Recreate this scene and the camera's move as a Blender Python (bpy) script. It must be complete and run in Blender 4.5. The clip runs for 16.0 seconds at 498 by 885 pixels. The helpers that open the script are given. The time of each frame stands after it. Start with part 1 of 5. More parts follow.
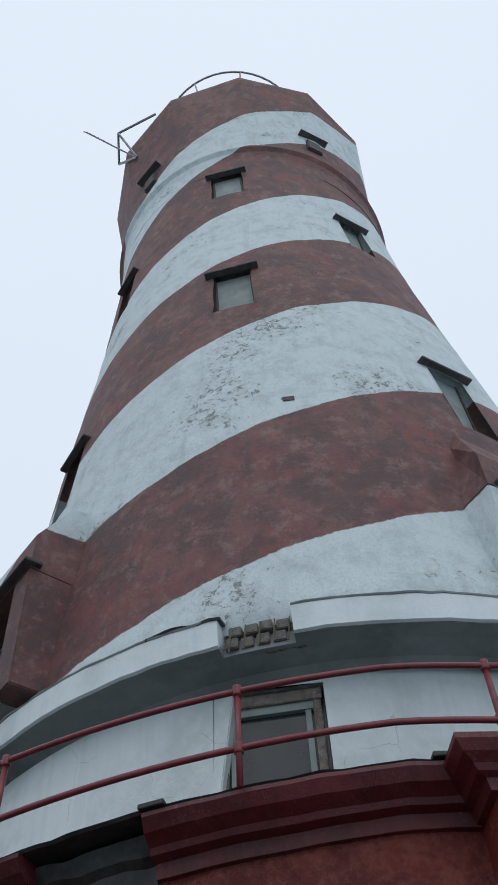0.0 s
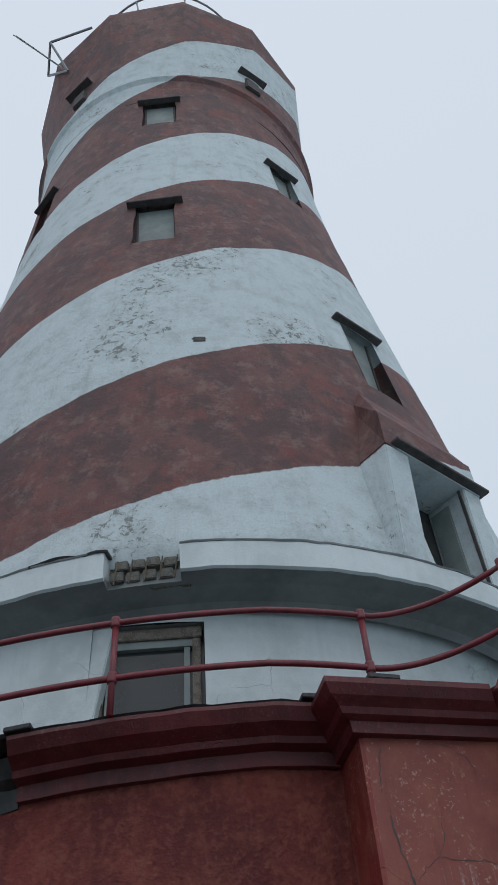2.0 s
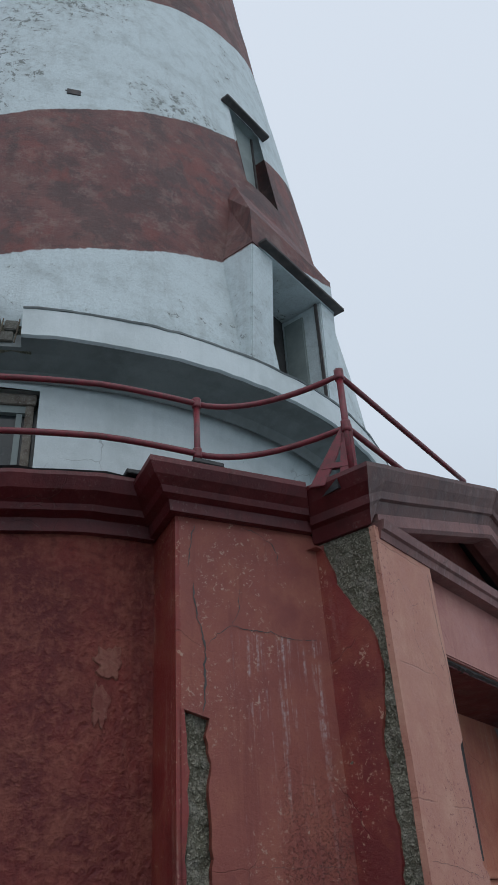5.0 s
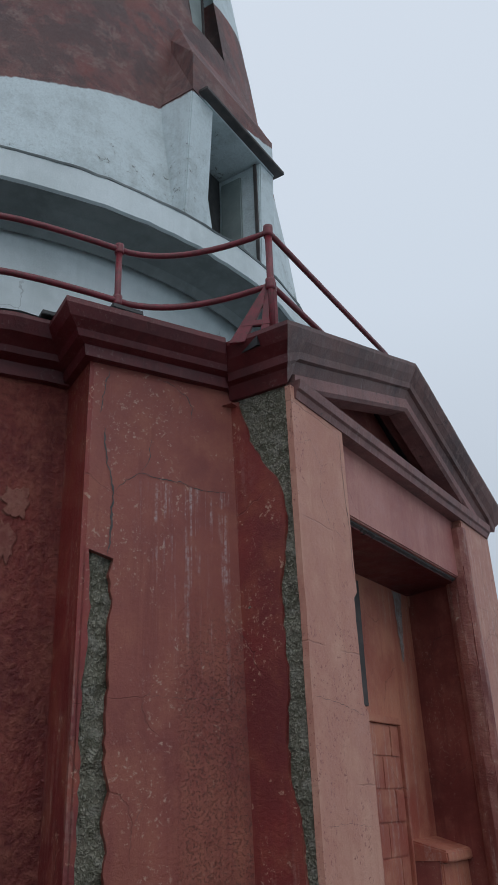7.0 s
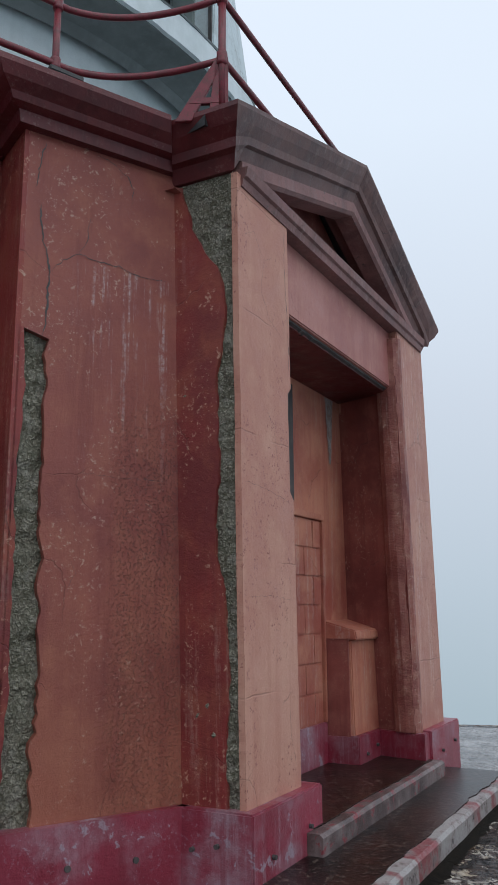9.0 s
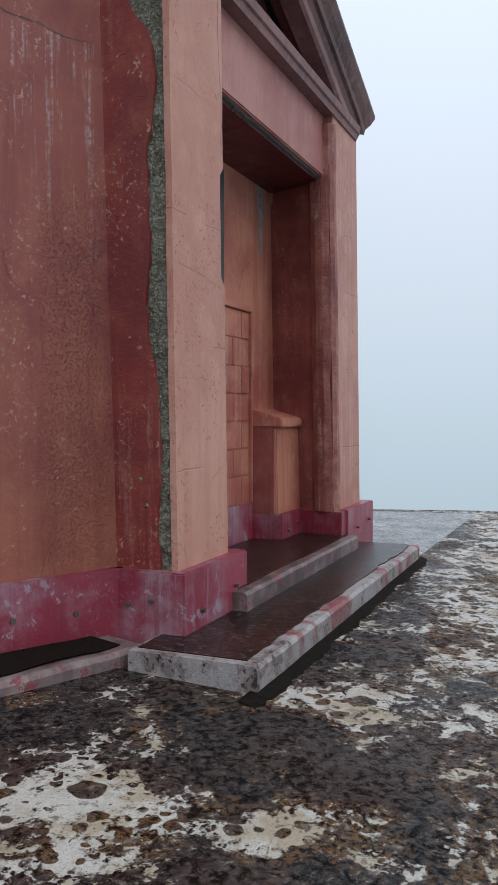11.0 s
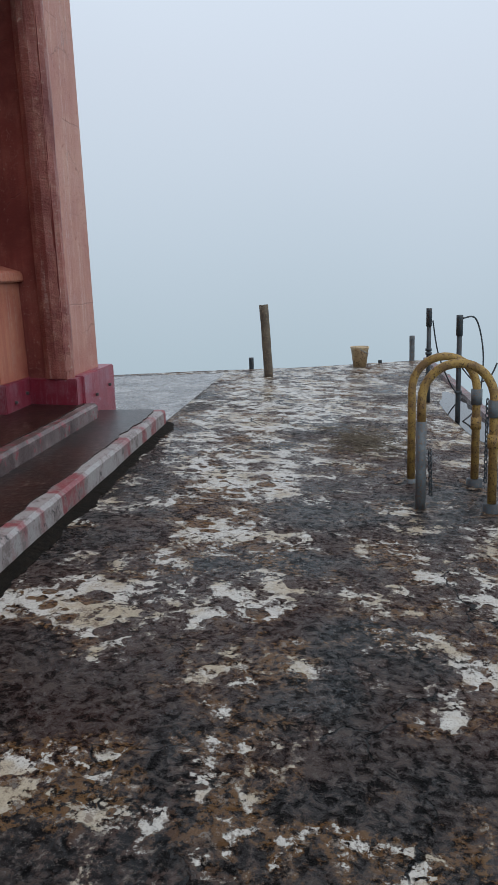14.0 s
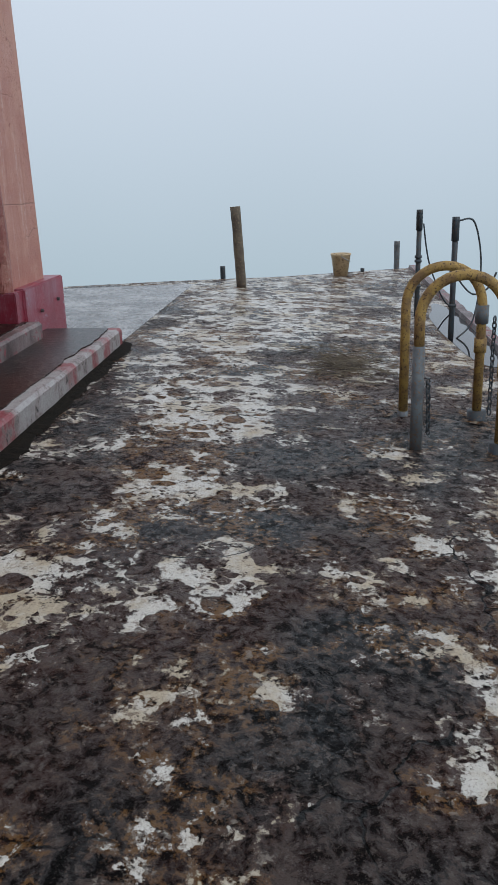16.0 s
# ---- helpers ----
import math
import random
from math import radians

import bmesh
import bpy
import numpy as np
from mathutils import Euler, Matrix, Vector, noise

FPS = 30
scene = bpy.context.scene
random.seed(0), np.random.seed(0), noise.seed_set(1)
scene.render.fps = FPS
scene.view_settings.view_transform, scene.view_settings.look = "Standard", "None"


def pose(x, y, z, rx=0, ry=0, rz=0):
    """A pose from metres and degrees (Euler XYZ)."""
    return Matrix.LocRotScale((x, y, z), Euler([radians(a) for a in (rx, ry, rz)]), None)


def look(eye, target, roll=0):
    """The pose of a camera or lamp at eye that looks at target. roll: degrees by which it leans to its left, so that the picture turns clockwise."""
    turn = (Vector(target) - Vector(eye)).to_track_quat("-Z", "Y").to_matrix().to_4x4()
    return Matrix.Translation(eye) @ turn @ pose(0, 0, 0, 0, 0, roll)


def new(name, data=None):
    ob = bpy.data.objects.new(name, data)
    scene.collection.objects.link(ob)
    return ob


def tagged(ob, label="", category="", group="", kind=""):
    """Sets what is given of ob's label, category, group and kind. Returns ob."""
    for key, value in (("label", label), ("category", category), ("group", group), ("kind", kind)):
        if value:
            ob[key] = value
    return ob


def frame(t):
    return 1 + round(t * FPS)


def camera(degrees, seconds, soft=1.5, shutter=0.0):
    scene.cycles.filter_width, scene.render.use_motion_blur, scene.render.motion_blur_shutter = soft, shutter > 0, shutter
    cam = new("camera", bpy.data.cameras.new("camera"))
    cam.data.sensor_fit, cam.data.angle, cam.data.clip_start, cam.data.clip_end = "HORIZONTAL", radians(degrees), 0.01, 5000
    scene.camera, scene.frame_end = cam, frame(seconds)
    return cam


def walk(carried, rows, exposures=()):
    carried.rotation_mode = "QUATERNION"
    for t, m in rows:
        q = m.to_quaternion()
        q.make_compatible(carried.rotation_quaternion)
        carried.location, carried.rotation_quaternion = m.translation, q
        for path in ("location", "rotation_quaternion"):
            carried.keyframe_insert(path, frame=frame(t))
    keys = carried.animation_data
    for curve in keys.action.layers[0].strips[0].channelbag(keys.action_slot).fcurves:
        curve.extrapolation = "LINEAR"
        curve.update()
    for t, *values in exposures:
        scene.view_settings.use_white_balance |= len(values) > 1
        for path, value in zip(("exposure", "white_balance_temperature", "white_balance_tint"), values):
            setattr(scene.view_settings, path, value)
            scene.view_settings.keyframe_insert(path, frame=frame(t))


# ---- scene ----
cam = camera(33.7, 16.0)
ROWS = [
    (0.0, 0.349, 0.149, 1.867, 141.24, 2.28, -29.30),
    (0.5, 0.365, 0.154, 1.861, 141.04, 2.13, -31.00),
    (1.0, 0.388, 0.162, 1.857, 140.21, 2.57, -33.38),
    (1.5, 0.402, 0.177, 1.869, 138.79, 3.17, -35.89),
    (2.0, 0.426, 0.187, 1.874, 137.05, 3.45, -37.82),
    (2.5, 0.449, 0.201, 1.876, 134.70, 3.40, -39.98),
    (3.0, 0.469, 0.215, 1.886, 131.75, 3.10, -42.34),
    (3.5, 0.496, 0.226, 1.874, 129.06, 2.79, -44.52),
    (4.0, 0.519, 0.232, 1.872, 126.60, 2.77, -46.54),
    (4.5, 0.549, 0.238, 1.866, 124.56, 2.89, -48.57),
    (5.0, 0.566, 0.243, 1.839, 122.55, 2.98, -51.12),
    (7.5, 0.712, 0.220, 1.679, 111.33, 1.40, -58.54),
    (8.0, 0.716, 0.243, 1.650, 108.36, 1.04, -60.25),
    (8.5, 0.737, 0.249, 1.590, 104.98, 0.68, -61.18),
    (11.0, 0.648, 0.236, 1.398, 87.94, 0.10, -67.12),
    (11.5, 0.782, 0.222, 1.365, 85.33, 0.40, -68.80),
    (12.0, 0.884, 0.166, 1.338, 83.40, 0.50, -69.83),
    (12.5, 0.996, 0.162, 1.323, 81.95, 0.59, -71.87),
    (13.0, 1.112, 0.214, 1.294, 81.37, 0.59, -75.84),
    (13.5, 1.251, 0.288, 1.292, 80.27, 0.79, -80.91),
    (14.0, 1.414, 0.291, 1.267, 78.55, 1.57, -84.26),
    (14.5, 1.605, 0.228, 1.267, 76.67, 1.95, -83.23),
    (15.0, 1.761, 0.224, 1.244, 74.63, 1.06, -82.63),
    (15.5, 2.001, 0.289, 1.235, 73.71, 0.77, -84.18),
    (16.0, 2.222, 0.300, 1.204, 72.20, 1.62, -85.85),
]
walk(cam, [(t, pose(x, y, z, rx, ry, rz)) for t, x, y, z, rx, ry, rz in ROWS],
     [(0.0, -0.16), (0.5, -0.19), (1.0, -0.31), (1.5, -0.60), (2.0, -0.38), (3.0, -0.32), (5.0, -0.32), (7.5, -0.36), (8.5, -0.15), (11.0, 0.17), (12.5, 0.11), (13.0, 0.04), (13.5, -0.08), (14.0, 0.01), (15.0, 0.07), (16.0, 0.04)])

# ---------------------------------------------------------------- light
world = bpy.data.worlds.new("overcast_sky")
scene.world = world
world.use_nodes = True
wn, wl = world.node_tree.nodes, world.node_tree.links
for n_ in list(wn):
    wn.remove(n_)
w_out = wn.new("ShaderNodeOutputWorld")
w_bg = wn.new("ShaderNodeBackground")
w_tc = wn.new("ShaderNodeTexCoord")
w_sep = wn.new("ShaderNodeSeparateXYZ")
w_ramp = wn.new("ShaderNodeValToRGB")
w_map = wn.new("ShaderNodeMapRange")
w_map.inputs["From Min"].default_value = -0.30
w_map.inputs["From Max"].default_value = 1.0
w_noise = wn.new("ShaderNodeTexNoise")
w_noise.inputs["Scale"].default_value = 1.6
w_noise.inputs["Detail"].default_value = 2.0
w_add = wn.new("ShaderNodeMath")
w_add.operation = "MULTIPLY_ADD"
w_add.inputs[1].default_value = 0.10
SKY_STOPS = ((0.0, (0.33, 0.44, 0.51)), (0.15, (0.42, 0.525, 0.60)), (0.27, (0.52, 0.615, 0.71)), (0.42, (0.63, 0.71, 0.82)), (0.62, (0.78, 0.88, 1.01)), (1.0, (0.86, 0.95, 1.08)))
els = w_ramp.color_ramp.elements
els[0].position, els[0].color = SKY_STOPS[0][0], (*SKY_STOPS[0][1], 1)
els[1].position, els[1].color = SKY_STOPS[-1][0], (*SKY_STOPS[-1][1], 1)
for p_, c_ in SKY_STOPS[1:-1]:
    e_ = els.new(p_)
    e_.color = (*c_, 1)
wl.new(w_tc.outputs["Generated"], w_sep.inputs[0])
wl.new(w_tc.outputs["Generated"], w_noise.inputs["Vector"])
wl.new(w_noise.outputs["Fac"], w_add.inputs[0])
wl.new(w_sep.outputs["Z"], w_map.inputs["Value"])
wl.new(w_map.outputs[0], w_add.inputs[2])
w_sub = wn.new("ShaderNodeMath")
w_sub.operation = "SUBTRACT"
w_sub.inputs[1].default_value = 0.05
wl.new(w_add.outputs[0], w_sub.inputs[0])
wl.new(w_sub.outputs[0], w_ramp.inputs["Fac"])
wl.new(w_ramp.outputs["Color"], w_bg.inputs["Color"])
w_bg.inputs["Strength"].default_value = 1.0
wl.new(w_bg.outputs[0], w_out.inputs["Surface"])

sun_data = bpy.data.lights.new("sun", "SUN")
sun_data.energy, sun_data.angle, sun_data.color = 0.60, radians(60), (1.0, 0.98, 0.95)
sun = new("sun", sun_data)
sun.matrix_world = look((-6, -14, 26), (6, 6, 0))

# ---------------------------------------------------------------- plan
CX, CY = 6.36, 8.61          # axis of the tower
SLOPE = 0.053                # fall of the deck away from the building
TOWER = ((4.3, 4.50), (6.3, 4.52), (6.62, 4.66), (8.0, 4.52), (11.0, 4.19), (12.7, 4.03), (14.5, 3.83), (16.3, 3.65), (18.0, 3.53), (19.4, 3.45), (21.6, 3.40))
LEAN, LEAN_Z = 0.028, 15.5   # the old shaft leans a little off plumb
LEAN_X, LEAN_Y = math.cos(radians(-35)), math.sin(radians(-35))


def deck_z(y):
    return SLOPE * (y - 1.76)


def tower_r(z):
    return float(np.interp(z, [p[0] for p in TOWER], [p[1] for p in TOWER]))


def leaned(p):
    """Carries a point of the shaft from the plumb tower into the leaning one; the drum below stands."""
    if p.z < 6.1:
        # the balcony has sunk on its far side from the portico
        if 3.6 < p.z < 5.6:
            az = math.degrees(math.atan2(p.x - CX, CY - p.y))
            if -130 < az < -30:
                return Vector((p.x, p.y, p.z - min(0.25, 0.0085 * (-30 - az))))
        return p
    u = (p.x - CX) * LEAN_X + (p.y - CY) * LEAN_Y
    k = LEAN * (p.z - LEAN_Z)
    return Vector((p.x - LEAN_X * k, p.y - LEAN_Y * k, p.z + LEAN * u))


def polar(az, r, z):
    a = radians(az)
    return leaned(Vector((CX + r * math.sin(a), CY - r * math.cos(a), z)))


# ---------------------------------------------------------------- materials
def mat_base(name, rough=0.7, metal=0.0):
    m = bpy.data.materials.new(name)
    m.use_nodes = True
    nt = m.node_tree
    b = nt.nodes["Principled BSDF"]
    b.inputs["Roughness"].default_value = rough
    b.inputs["Metallic"].default_value = metal
    return m, nt, b


def coords(nt, scale=(1, 1, 1)):
    g = nt.nodes.new("ShaderNodeNewGeometry")
    mp = nt.nodes.new("ShaderNodeMapping")
    mp.inputs["Scale"].default_value = scale
    nt.links.new(g.outputs["Position"], mp.inputs["Vector"])
    return mp.outputs[0]


def nz(nt, vec, scale, detail=5.0, rough=0.6, dist=0.0):
    n = nt.nodes.new("ShaderNodeTexNoise")
    n.inputs["Scale"].default_value = scale
    n.inputs["Detail"].default_value = detail
    n.inputs["Roughness"].default_value = rough
    n.inputs["Distortion"].default_value = dist
    nt.links.new(vec, n.inputs["Vector"])
    return n.outputs["Fac"]


def step(nt, val, lo, hi, a=0.0, b=1.0):
    r = nt.nodes.new("ShaderNodeMapRange")
    r.interpolation_type = "SMOOTHSTEP"
    r.inputs["From Min"].default_value, r.inputs["From Max"].default_value = lo, hi
    r.inputs["To Min"].default_value, r.inputs["To Max"].default_value = a, b
    nt.links.new(val, r.inputs["Value"])
    return r.outputs[0]


def mix(nt, fac, a, b):
    m = nt.nodes.new("ShaderNodeMix")
    m.data_type = "RGBA"
    for sock, v in ((m.inputs[0], fac), (m.inputs[6], a), (m.inputs[7], b)):
        if hasattr(v, "node"):
            nt.links.new(v, sock)
        else:
            sock.default_value = (*v, 1) if isinstance(v, tuple) else v
    return m.outputs[2]


def mth(nt, op, a, b=0.0):
    m = nt.nodes.new("ShaderNodeMath")
    m.operation = op
    for sock, v in ((m.inputs[0], a), (m.inputs[1], b)):
        if hasattr(v, "node"):
            nt.links.new(v, sock)
        else:
            sock.default_value = v
    return m.outputs[0]


def bump(nt, b, height, strength=0.4, dist=0.02):
    n = nt.nodes.new("ShaderNodeBump")
    n.inputs["Strength"].default_value, n.inputs["Distance"].default_value = strength, dist
    nt.links.new(height, n.inputs["Height"])
    nt.links.new(n.outputs[0], b.inputs["Normal"])


def painted(name, base, dark, light, under, rough=0.65, streak=0.5, peel=0.68, bump_s=0.35, scale=1.0, pale=None, cracks=0.0, joints=0.0, flecks=0.0, runs=None, cast=0.0):
    """Weathered masonry paint: blotches, vertical runs, peeled spots."""
    m, nt, b = mat_base(name, rough)
    v = coords(nt)
    vs = coords(nt, (5.0, 5.0, 0.35))
    big = nz(nt, v, 1.1 * scale, 4, 0.6)
    mid = nz(nt, v, 5.0 * scale, 6, 0.65)
    run = nz(nt, vs, 1.6, 5, 0.6)
    fine = nz(nt, v, 55, 6, 0.7)
    c = mix(nt, step(nt, big, 0.35, 0.65), base, dark)
    c = mix(nt, mth(nt, "MULTIPLY", step(nt, mid, 0.42, 0.70), 0.55), c, light)
    c = mix(nt, mth(nt, "MULTIPLY", step(nt, run, 0.50, 0.72), streak), c, dark)
    spots = nz(nt, v, 14 * scale, 8, 0.72, 0.4)
    both = mth(nt, "MULTIPLY_ADD", mid, 0.35)
    nt.nodes[-1].inputs[2].default_value = 0.0
    nt.links.new(spots, nt.nodes[-1].inputs[2])
    c = mix(nt, step(nt, both, peel + 0.14, peel + 0.17), c, under)
    c = mix(nt, mth(nt, "MULTIPLY", step(nt, fine, 0.45, 0.75), 0.25), c, dark)
    hh = mth(nt, "ADD", mth(nt, "MULTIPLY", fine, 0.5), mth(nt, "MULTIPLY", spots, 0.8))
    if pale and not runs:
        thin = nz(nt, coords(nt, (22.0, 22.0, 0.7)), 1.0, 5, 0.7)
        where = step(nt, nz(nt, coords(nt, (1.0, 1.0, 0.6)), 1.3, 2, 0.5), 0.42, 0.56)
        broken = step(nt, nz(nt, v, 30, 4, 0.7), 0.35, 0.6)
        c = mix(nt, mth(nt, "MULTIPLY", mth(nt, "MULTIPLY", step(nt, thin, 0.50, 0.64), where), mth(nt, "MULTIPLY", broken, 0.38)), c, pale)
    if flecks:
        fl = mth(nt, "MULTIPLY", step(nt, nz(nt, v, 38, 6, 0.75), 0.580, 0.605), step(nt, nz(nt, coords(nt, (1.6, 1.6, 0.7)), 2.0, 4, 0.65), 0.46, 0.58))
        c = mix(nt, mth(nt, "MULTIPLY", fl, flecks), c, under)
        dk = mth(nt, "MULTIPLY", step(nt, nz(nt, coords(nt, (7.0, 7.0, 0.5)), 1.0, 6, 0.7), 0.52, 0.66), 0.45)
        c = mix(nt, dk, c, dark)
    if runs:
        # white lime washed out of the joint at the height top, down one stretch of the pilaster; grit lower down
        u0, u1, top, foot = runs
        sp = nt.nodes.new("ShaderNodeSeparateXYZ")
        nt.links.new(v, sp.inputs[0])
        al = mth(nt, "ADD", mth(nt, "MULTIPLY", mth(nt, "SUBTRACT", sp.outputs[0], 3.86), 0.8866), mth(nt, "MULTIPLY", mth(nt, "SUBTRACT", sp.outputs[1], 3.30), -0.4626))
        across = mth(nt, "MULTIPLY", step(nt, al, u0 - 0.05, u0 + 0.06), step(nt, al, u1 - 0.06, u1 + 0.03, 1.0, 0.0))
        down = mth(nt, "MULTIPLY", step(nt, sp.outputs[2], top - 0.03, top, 1.0, 0.0), step(nt, sp.outputs[2], foot, top - 0.15))
        drip = step(nt, nz(nt, coords(nt, (26.0, 26.0, 0.9)), 1.0, 5, 0.65), 0.50, 0.62)
        drip = mth(nt, "MULTIPLY", drip, mth(nt, "MULTIPLY", step(nt, nz(nt, v, 42, 5, 0.75), 0.40, 0.58, 0.15, 1.0), step(nt, nz(nt, v, 7, 4, 0.7), 0.40, 0.56)))
        c = mix(nt, mth(nt, "MULTIPLY", mth(nt, "MULTIPLY", across, down), mth(nt, "MULTIPLY", drip, 0.62)), c, pale)
        low = mth(nt, "MULTIPLY", step(nt, al, 0.50, 0.64), step(nt, sp.outputs[2], 2.2, 3.0, 1.0, 0.0))
        grit = step(nt, nz(nt, v, 70, 5, 0.8), 0.53, 0.58)
        c = mix(nt, mth(nt, "MULTIPLY", mth(nt, "MULTIPLY", low, grit), 0.6), c, (0.07, 0.032, 0.028))
        hh = mth(nt, "SUBTRACT", hh, mth(nt, "MULTIPLY", mth(nt, "MULTIPLY", low, grit), 0.5))
        # lighter and more orange on the lower half, with an uneven upper edge
        orange_low = step(nt, mth(nt, "ADD", sp.outputs[2], mth(nt, "MULTIPLY", mth(nt, "SUBTRACT", run, 0.5), 3.0)), 0.5, 2.2, 0.38, 0.0)
        c = mix(nt, orange_low, c, (0.40, 0.145, 0.080))
    if cast:
        gr = nz(nt, v, 24, 4, 0.6)
        hh = mth(nt, "ADD", hh, mth(nt, "MULTIPLY", gr, cast))
        c = mix(nt, mth(nt, "MULTIPLY", step(nt, gr, 0.50, 0.64), 0.35), c, light)
        c = mix(nt, mth(nt, "MULTIPLY", step(nt, gr, 0.36, 0.46, 1.0, 0.0), 0.5), c, dark)
    if cracks or joints:
        wv = nt.nodes.new("ShaderNodeVectorMath")
        wv.operation = "MULTIPLY_ADD"
        nn = nt.nodes.new("ShaderNodeTexNoise")
        nn.inputs["Scale"].default_value = 2.5
        nn.inputs["Detail"].default_value = 5
        nt.links.new(v, nn.inputs["Vector"])
        nt.links.new(nn.outputs["Color"], wv.inputs[0])
        wv.inputs[1].default_value = (0.35, 0.35, 0.35)
        nt.links.new(v, wv.inputs[2])
        line = None
        if cracks:
            vo = nt.nodes.new("ShaderNodeTexVoronoi")
            vo.feature = "DISTANCE_TO_EDGE"
            vo.inputs["Scale"].default_value = 1.1
            nt.links.new(wv.outputs[0], vo.inputs["Vector"])
            line = mth(nt, "MULTIPLY", step(nt, vo.outputs["Distance"], 0.0015, 0.005, 1.0, 0.0), step(nt, nz(nt, v, 1.7, 2, 0.5), 0.50, 0.60))
            line = mth(nt, "MULTIPLY", line, cracks)
        if joints:
            sz = nt.nodes.new("ShaderNodeSeparateXYZ")
            nt.links.new(v, sz.inputs[0])
            zz = mth(nt, "ADD", sz.outputs[2], mth(nt, "MULTIPLY", nz(nt, v, 5, 4, 0.6), 0.05))
            fr = mth(nt, "FRACT", mth(nt, "DIVIDE", zz, 0.73))
            dj = mth(nt, "ABSOLUTE", mth(nt, "SUBTRACT", fr, 0.5))
            jl = mth(nt, "MULTIPLY", step(nt, dj, 0.003, 0.009, 1.0, 0.0), step(nt, nz(nt, v, 2.6, 3, 0.5), 0.42, 0.58))
            jl = mth(nt, "MULTIPLY", jl, joints)
            line = jl if line is None else mth(nt, "MAXIMUM", line, jl)
        c = mix(nt, line, c, (0.035, 0.022, 0.02))
        hh = mth(nt, "SUBTRACT", hh, mth(nt, "MULTIPLY", line, 1.5))
    nt.links.new(c, b.inputs["Base Color"])
    nt.links.new(step(nt, mid, 0.3, 0.7, rough - 0.12, rough + 0.12), b.inputs["Roughness"])
    bump(nt, b, hh, bump_s, 0.012)
    return m


def striped(name):
    """White tower with red stripes that wind up it."""
    m, nt, b = mat_base(name, 0.7)
    v = coords(nt)
    sep = nt.nodes.new("ShaderNodeSeparateXYZ")
    nt.links.new(v, sep.inputs[0])
    dx = mth(nt, "SUBTRACT", sep.outputs[0], CX)
    dy = mth(nt, "SUBTRACT", sep.outputs[1], CY)
    u = mth(nt, "ADD", mth(nt, "MULTIPLY", dx, LEAN_X), mth(nt, "MULTIPLY", dy, LEAN_Y))
    zz = mth(nt, "SUBTRACT", sep.outputs[2], mth(nt, "MULTIPLY", u, LEAN))
    off = mth(nt, "MULTIPLY", mth(nt, "SUBTRACT", zz, LEAN_Z), LEAN)
    ax = mth(nt, "ADD", dx, mth(nt, "MULTIPLY", off, LEAN_X))
    ay = mth(nt, "SUBTRACT", mth(nt, "MULTIPLY", off, -LEAN_Y), dy)
    ang = mth(nt, "MULTIPLY", mth(nt, "ARCTAN2", ax, ay), 180 / math.pi)
    wob = mth(nt, "MULTIPLY", mth(nt, "SUBTRACT", nz(nt, v, 1.3, 3, 0.5), 0.5), 0.16)
    zz = mth(nt, "ADD", zz, wob)
    zz = mth(nt, "ADD", zz, mth(nt, "MULTIPLY", mth(nt, "SUBTRACT", nz(nt, v, 18, 3, 0.6), 0.5), 0.05))
    red = None
    for lo, klo, hi, khi in ((8.30, 0.0228, 10.98, 0.030), (13.92, 0.032, 16.88, 0.031), (19.50, 0.033, 22.9, 0.036), (24.95, 0.034, 40.0, 0.034)):
        e0 = mth(nt, "SUBTRACT", zz, mth(nt, "MULTIPLY", ang, klo))
        e1 = mth(nt, "SUBTRACT", zz, mth(nt, "MULTIPLY", ang, khi))
        sg = mth(nt, "MULTIPLY", step(nt, e0, lo - 0.012, lo + 0.012), step(nt, e1, hi - 0.012, hi + 0.012, 1.0, 0.0))
        red = sg if red is None else mth(nt, "MAXIMUM", red, sg)
    big, mid = nz(nt, v, 0.7, 4, 0.6), nz(nt, v, 3.2, 7, 0.7)
    spots = nz(nt, v, 9.0, 9, 0.78, 0.5)
    area = nz(nt, v, 0.8, 2, 0.5)
    fine = nz(nt, v, 40, 5, 0.7)
    runs = nz(nt, coords(nt, (4, 4, 0.4)), 1.5, 5, 0.6)
    w = mix(nt, step(nt, mid, 0.42, 0.7), (0.62, 0.695, 0.715), (0.49, 0.55, 0.56))
    w = mix(nt, mth(nt, "MULTIPLY", step(nt, runs, 0.52, 0.75), 0.45), w, (0.42, 0.46, 0.46))
    pit = mth(nt, "ADD", mth(nt, "MULTIPLY", area, 0.42), mth(nt, "MULTIPLY", spots, 0.75))
    w = mix(nt, step(nt, pit, 0.695, 0.712), w, (0.15, 0.165, 0.155))
    w = mix(nt, mth(nt, "MULTIPLY", step(nt, pit, 0.60, 0.69), 0.28), w, (0.40, 0.44, 0.44))
    r = mix(nt, step(nt, mid, 0.35, 0.68), (0.175, 0.062, 0.057), (0.088, 0.043, 0.045))
    r = mix(nt, mth(nt, "MULTIPLY", step(nt, big, 0.42, 0.66), 0.7), r, (0.205, 0.095, 0.083))
    r = mix(nt, mth(nt, "MULTIPLY", step(nt, nz(nt, v, 4.0, 9, 0.8), 0.50, 0.60), 0.65), r, (0.24, 0.150, 0.135))
    r = mix(nt, mth(nt, "MULTIPLY", step(nt, nz(nt, v, 1.5, 8, 0.75), 0.48, 0.58), 0.75), r, (0.080, 0.046, 0.046))
    r = mix(nt, mth(nt, "MULTIPLY", step(nt, nz(nt, v, 0.9, 6, 0.7, 0.3), 0.52, 0.64), 0.6), r, (0.235, 0.060, 0.048))
